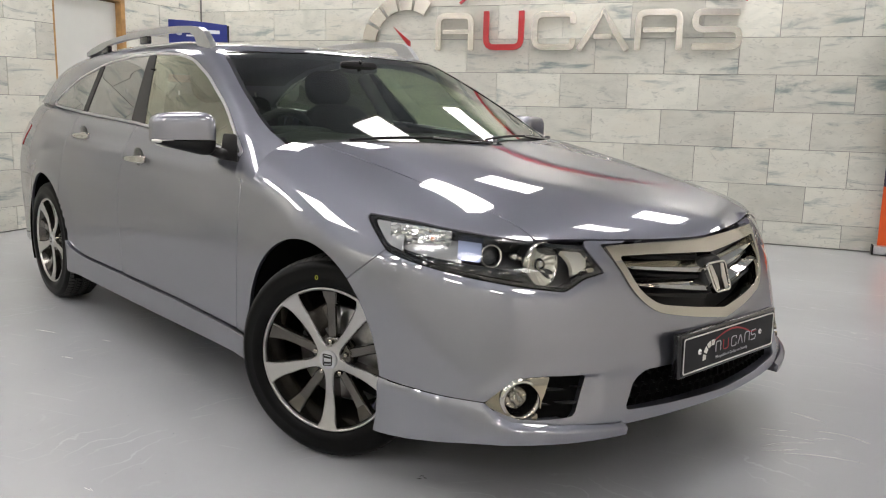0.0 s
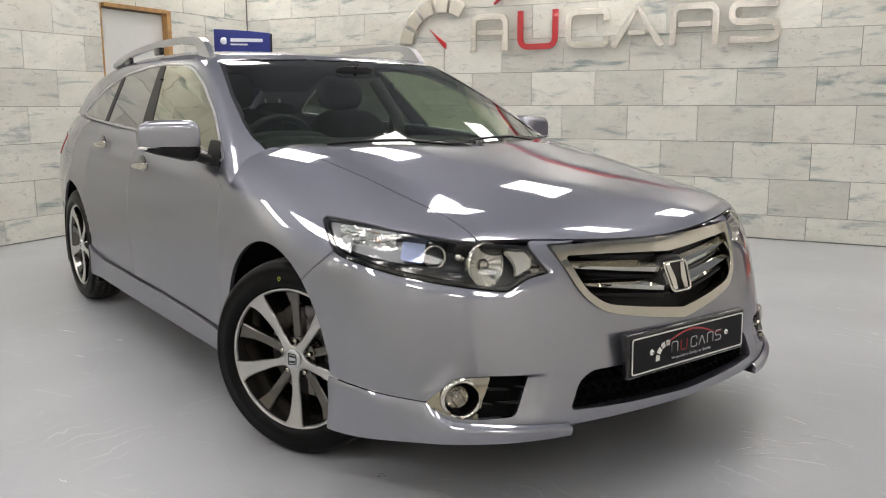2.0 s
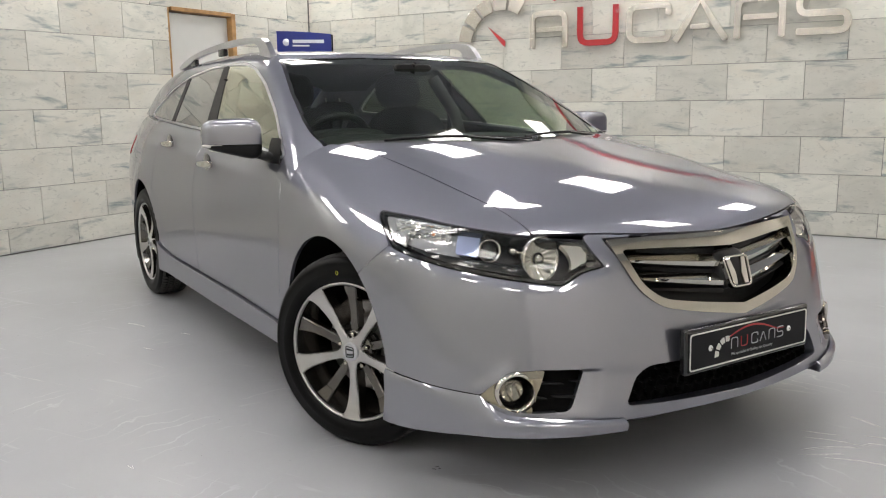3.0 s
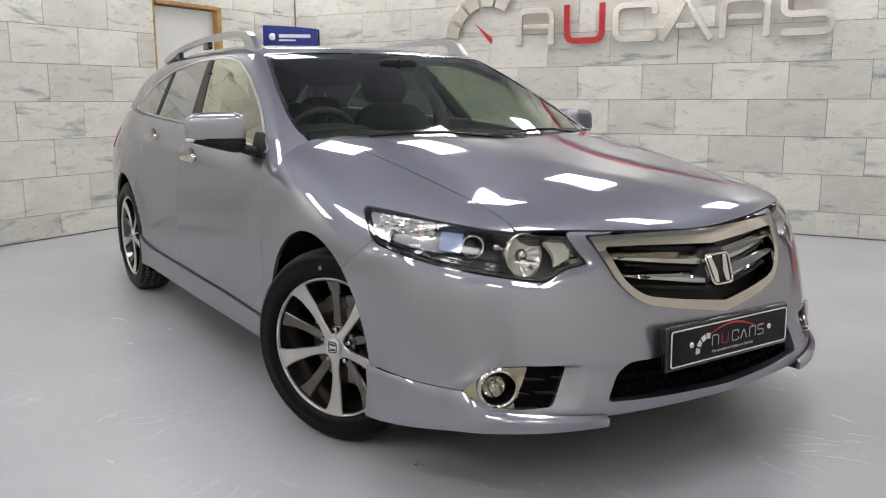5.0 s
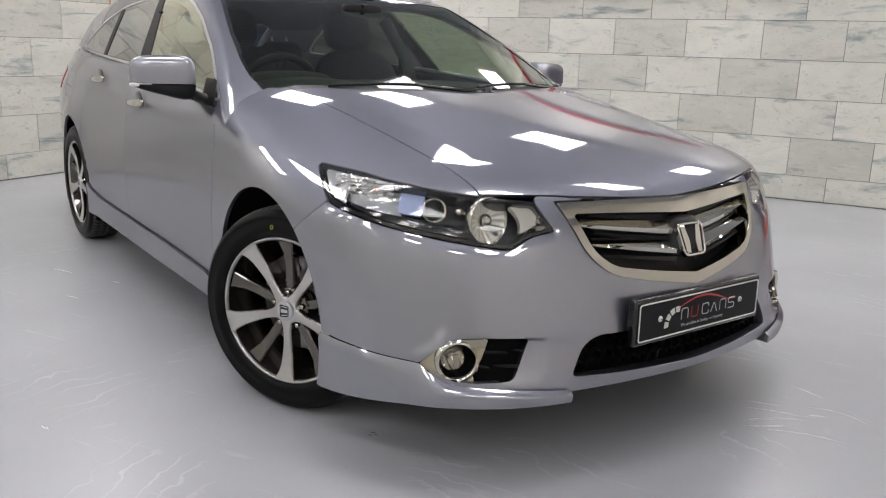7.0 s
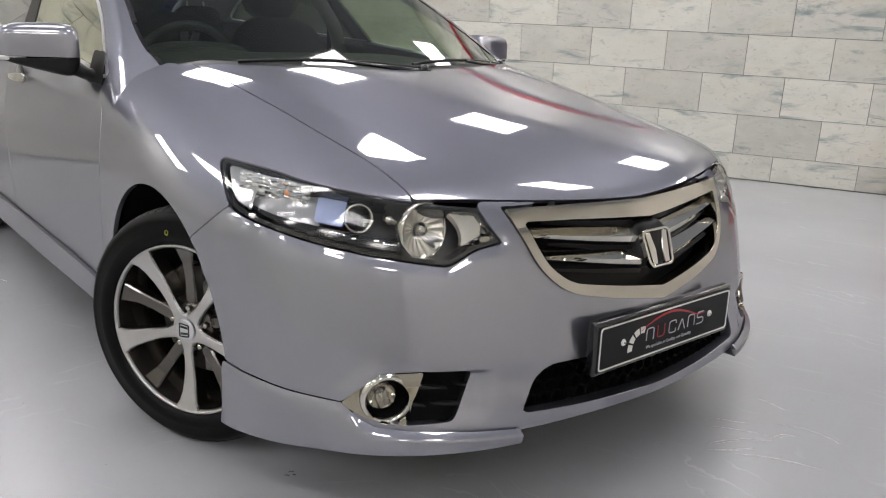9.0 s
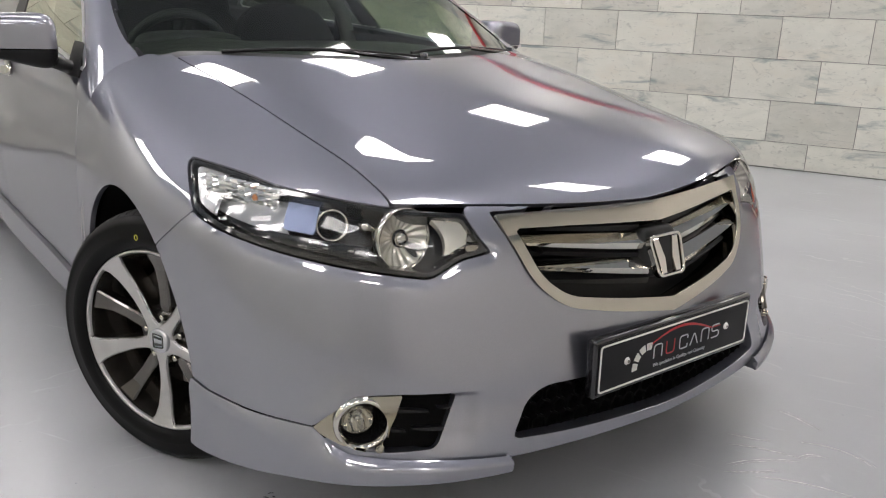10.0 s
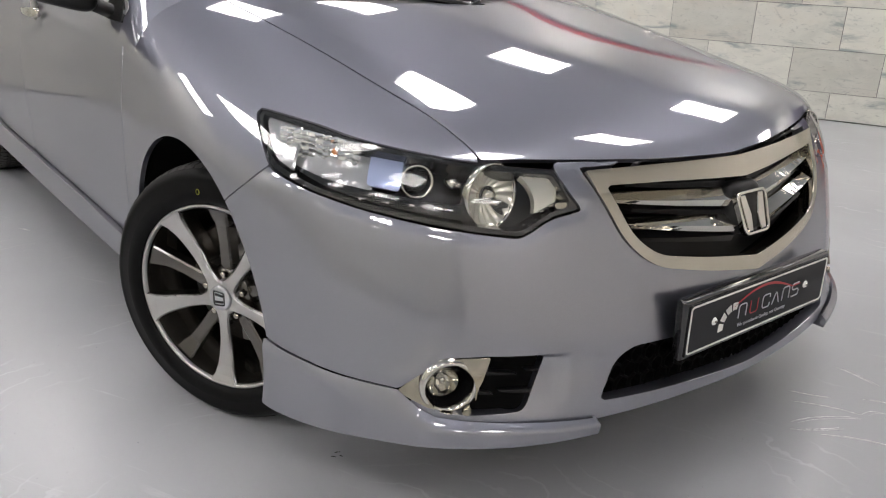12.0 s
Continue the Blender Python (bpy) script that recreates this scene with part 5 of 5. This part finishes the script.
for k, (x, mat, pts) in enumerate(((-.086, SATIN, [(0, 0), (0, 1), (1, 1), (1, 0)]), (-.044, RED, [(0, 1), (0, 0), (1, 0), (1, 1)]), (.002, SATIN, [(1, .7), (1, 1), (0, 1), (0, 0), (1, 0), (1, .3)]),
                                   (.040, SATIN, [(0, 0), (.5, 1), (1, 0)]), (.080, SATIN, [(0, 0), (0, 1), (1, 1), (1, 0)]), (.118, SATIN, [(1, 1), (0, 1), (0, .5), (1, .5), (1, 0), (0, 0)]))):
    part("print_strip", ribbon(soft_path([(x + .027 * a, -.014 + .030 * b) for a, b in pts], .008), .0027, .0012, plate_m @ pose(0, -.0042, 0)), mat, holder, "thin printed strip")
text = bpy.data.curves.new("slogan", "FONT")
text.body, text.size, text.align_x, text.extrude = "We specialise in Quality, not Quantity", .0118, "CENTER", .0004
tob = bpy.data.objects.new("slogan", text)
scene.collection.objects.link(tob)
bpy.context.view_layer.update()
tme = bpy.data.meshes.new_from_object(tob.evaluated_get(bpy.context.evaluated_depsgraph_get()))
bpy.data.objects.remove(tob)
tme.transform(plate_m @ pose(.005, -.0042, -.034, 90))
part("slogan", tme, SATIN, holder, "small pale slogan")

# mirrors
for s in (-1, 1):
    c = (-.952, .785, .988) if s < 0 else (.872, .80, .985)
    tilt = Matrix.Translation(c) @ pose(0, 0, 0, 0, 0, s * 12)
    shape = (lambda x, y, z: (x, y * (1 - .18 * x * s) - .10 * x * x, z * (1 - .05 * x * s) if z > -.3 else -.3 + (z + .3) * (.78 - .55 * x * s)))
    bm = cushion((.222, .128, .150), (0, 0, 0), None, 4.4, 22, shape)
    low = bm.copy()
    bmesh.ops.bisect_plane(bm, geom=bm.verts[:] + bm.edges[:] + bm.faces[:], plane_co=(0, 0, -.022), plane_no=(0, 0, -1), clear_outer=True)
    bmesh.ops.bisect_plane(low, geom=low.verts[:] + low.edges[:] + low.faces[:], plane_co=(0, 0, -.025), plane_no=(0, 0, 1), clear_outer=True)
    bm.transform(tilt)
    low.transform(tilt)
    mirror = part("door_mirror", bm, PAINT, car, "painted door mirror with a black lower half")
    part("lower_shell", low, BLACK, mirror, "black lower shell")
    part("indicator", cushion((.075, .03, .016), (s * .075, -.040, -.026), tilt, 3, 6), WHITE_PLASTIC, mirror, "clear indicator strip")
    part("mirror_glass", cushion((.185, .01, .115), (0, .062, 0), tilt, 4, 6), CHROME, mirror, "mirror glass")
    part("arm", tube([(s * .80, .70, .905), (s * .83, .735, .915), (s * .87, .765, .930)], lambda t: .036 - .008 * t, 14, False, .6), BLACK, mirror, "black mirror arm")
    part("foot", shell("upper", lambda p: np.minimum.reduce([.735 - uyz(p)[1] - (uyz(p)[2] - .9) * -.6, uyz(p)[1] - .60 - (uyz(p)[2] - .9) * 1.0, uyz(p)[2] - .895, uyz(p)[0] - .6, .985 - uyz(p)[2]]), .004, .01, side=s), BLACK, mirror)

# roof rails: flat bars that spring from the roof at a raked front foot
RAIL_TOP = [(1.300, 1.338), (1.330, 1.368), (1.365, 1.398), (1.41, 1.415), (1.50, 1.425), (1.62, 1.431), (1.80, 1.434), (2.00, 1.431), (2.20, 1.423), (2.40, 1.410), (2.58, 1.393), (2.72, 1.371), (2.83, 1.346)]
RAIL_LOW = [(2.82, 1.326), (2.66, 1.342), (2.58, 1.358), (2.50, 1.376), (2.30, 1.392), (2.00, 1.402), (1.80, 1.404), (1.58, 1.402), (1.50, 1.396), (1.455, 1.380), (1.425, 1.338), (1.300, 1.320)]
for s in (-1, 1):
    rail = part("roof_rail", plate(RAIL_TOP + RAIL_LOW, .032, .006, pose(s * .566 + .016, 0, 0, 0, 0, 90)), SATIN, car, "satin silver roof rail")
    for y, z in ((2.03, 1.386), (2.56, 1.358)):
        part("rail_foot", box(s * .566, y, z, .024, .10, .040, .008, 3), GLOSS_BLACK, rail)


# wipers and cowl
def on_screen(x, z, out=.015):
    u = abs(x)
    return (x, .26 + 2.5 * (z - .966) + (.53 - .9 * (z - .966)) * u * u - out * .93, z + out * .37)


part("cowl", shell("lower", lambda p: np.minimum.reduce([uyz(p)[1] - screen_base(uyz(p)[0]) - GAP, screen_base(uyz(p)[0]) + .13 - uyz(p)[1], .67 - uyz(p)[0], uyz(p)[2] - .8]), -.008, .02), BLACK, car, "black scuttle panel")
for x0, x1, pz in ((.10, -.50, .985), (.62, .06, .980)):
    wiper = part("wiper", tube([on_screen(x0 + (x1 - x0) * t, .958 + .022 * math.sin(math.pi * t * .8), .014) for t in [i / 12 for i in range(13)]], .0052, 8), BLACK, car, "black windscreen wiper")
    part("wiper_arm", tube([on_screen(x0 - .02, .945, .018), on_screen(x0 + (x1 - x0) * .2, .955, .028), on_screen(x0 + (x1 - x0) * .5, .974, .025)], lambda t: .010 - .005 * t, 8), GLOSS_BLACK, wiper)
    part("wiper_pivot", lathe([(0, .02), (.012, .018), (.014, 0)], 16, Matrix.Translation(on_screen(x0 - .02, .955, .012))), GLOSS_BLACK, wiper)

# cabin
part("headlining", shell("upper", lambda p: np.minimum.reduce([uyz(p)[2] - 1.20, -screen(p) - .02, -side_window(p) - .02, -rear_screen(p) - .02]), -.035, 0), HEADLINING, car, "dark grey headlining")
dash = part("dashboard", cushion((1.40, .62, .34), (0, .86, .80), None, 5, 14, lambda x, y, z: (x * (1 - .04 * y * -1), y - .10 * x * x, z - .22 * (y < 0) * y * y + .10 * (abs(x + .52) < .28) * max(0, 1 - ((x + .52) / .28) ** 2) * (z > 0) * (y > -.4))), DASH, car, "dark grey dashboard")
part("instrument_hood", cushion((.36, .22, .10), (-.36, 1.0, .955), None, 3, 10), DASH, dash)
wheel_m = Matrix.Translation((-.36, 1.14, .892)) @ pose(0, 0, 0, -66)
sw = part("steering_wheel", tube([(.185 * math.cos(a), .185 * math.sin(a), 0) for a in [2 * math.pi * i / 48 for i in range(48)]], .0165, 12, True, 1.0, wheel_m), DASH, car, "black steering wheel")
part("boss", cushion((.15, .12, .06), (0, -.01, -.02), wheel_m, 3, 8), DASH, sw)
for a in (8, 172, 262, 278):
    part("wheel_spoke", box(.105, 0, -.014, .13, .028, .014, .004, 2, wheel_m @ pose(0, 0, 0, 0, 0, a)), DASH, sw)


def seat(x, y, wide, head=True):
    ob = part("seat", cushion((wide, .52, .20), (x, y - .12, .50), None, 4, 10), SEAT_CLOTH, car, "black cloth seat")
    back = Matrix.Translation((x, y + .14, .58)) @ pose(0, 0, 0, -17)
    part("backrest", cushion((wide, .15, .62), (0, 0, .22), back, 3.6, 12, lambda a, b, c: (a * (1 - .14 * (c > 0) * c * c), b - .22 * a * a, c)), SEAT_CLOTH, ob)
    for hx in ((0,) if head else (-.42, 0, .42)):
        part("headrest", cushion((.27, .11, .19 if head else .14), (hx, .01, .630 if head else .50), back, 3, 10), SEAT_CLOTH, ob)
        for px in (-.05, .05):
            part("headrest_post", tube([back @ Vector((hx + px, .01, .48)), back @ Vector((hx + px, .01, .60))], .006, 8), SATIN, ob)
    return ob


seat(-.31, 1.45, .52)
seat(.37, 1.50, .52)
seat(0, 2.50, 1.28, False)
for s in (-1, 1):
    part("pillar_trim", tube([(s * .70, 1.66, .85), (s * .665, 1.70, 1.05), (s * .585, 1.80, 1.25)], .036, 8, False, 1.0), TRIM_LIGHT, car, "pale grey pillar trim")
    part("seat_belt", box(s * .655, 1.735, 1.04, .004, .045, .40, 0, 2, None), LINER, car)
    part("door_card", shell("lower", lambda p: np.minimum.reduce([uyz(p)[1] - .62, 2.42 - uyz(p)[1], uyz(p)[2] - .35, BELT(uyz(p)[1]) - .012 - uyz(p)[2], uyz(p)[0] - .5]), -.05, 0, side=s), DASH, car)
inner = part("interior_mirror", cushion((.20, .03, .055), (0, 1.03, 1.262), None, 4, 8), BLACK, car, "black interior mirror")
part("stem", tube([(0, 1.03, 1.27), (0, 1.01, 1.290)], .009, 8), BLACK, inner)


# ---- wall tiles, 600 by 300, half bond ----
def tile_mesh(w, h):
    bm = box(w / 2, .006, h / 2, w - .004, .012, h - .004)
    rim = [e for e in bm.edges if all(v.co.y < .001 for v in e.verts)]
    bmesh.ops.bevel(bm, geom=rim, offset=.0015, segments=1, profile=0.5, affect="EDGES")
    me = bpy.data.meshes.new("tile")
    bm.to_mesh(me)
    bm.free()
    me.materials.append(TILE)
    return me


TILES = {}


def lay(parent, m, a, b, z0, z1, turned):
    """One tile from a to b along its wall."""
    key = (round(b - a, 3), round(z1 - z0, 3))
    if key not in TILES:
        TILES[key] = tile_mesh(*key)
    ob = new("tile", TILES[key])
    ob.parent = parent
    ob.matrix_parent_inverse = parent.matrix_basis.inverted()
    ob.matrix_basis = m @ (pose(a, 0, z0) if not turned else pose(0, a, z0, 0, 0, 90))
    return ob


def courses():
    z, k = -.1, 0
    while z < HIGH - .01:
        yield max(z, 0.007), min(z + .3, HIGH), k
        z, k = z + .3, k + 1


for z0, z1, k in courses():
    # joints at whole multiples of 0.6 on odd courses, half way between on even ones
    first = -4.2 - .015 + (0 if k % 2 == 0 else .3)
    a = first
    while a < S1:
        lo, hi = max(a, S0 + .013), min(a + .6, S1)
        if hi - lo > .02:
            lay(wall_back, ROOM, lo, hi, z0, z1, False)
        a += .6
    a = S0 - .2 + (0 if k % 2 == 0 else .3)
    while a < S1:
        lo, hi = max(a, S0 + .013), min(a + .6, S1 - .013)
        if hi - lo > .02:
            lay(wall_near, ROOM @ pose(S0 + S1, N1, 0, 0, 0, 180), lo, hi, z0, z1, False)
        a += .6
    a = -10.24 + (0 if k % 2 == 0 else .3)
    while a < -.02:
        spans = [(max(a, N1), min(a + .6, 0))]
        if z0 < DOOR_TOP - .02:
            cuts = []
            for lo, hi in spans:
                if z1 > DOOR_TOP + .02 and hi > DOOR_N0 and lo < DOOR_N1:
                    cuts.append((lo, hi, DOOR_TOP))
                else:
                    if lo < DOOR_N0:
                        cuts.append((lo, min(hi, DOOR_N0), z0))
                    if hi > DOOR_N1:
                        cuts.append((max(lo, DOOR_N1), hi, z0))
        else:
            cuts = [(lo, hi, z0) for lo, hi in spans]
        for lo, hi, zb in cuts:
            if hi - lo > .02 and z1 - zb > .02:
                lay(wall_side, ROOM @ pose(S0, 0, 0), lo, hi, zb, z1, True)
        a += .6
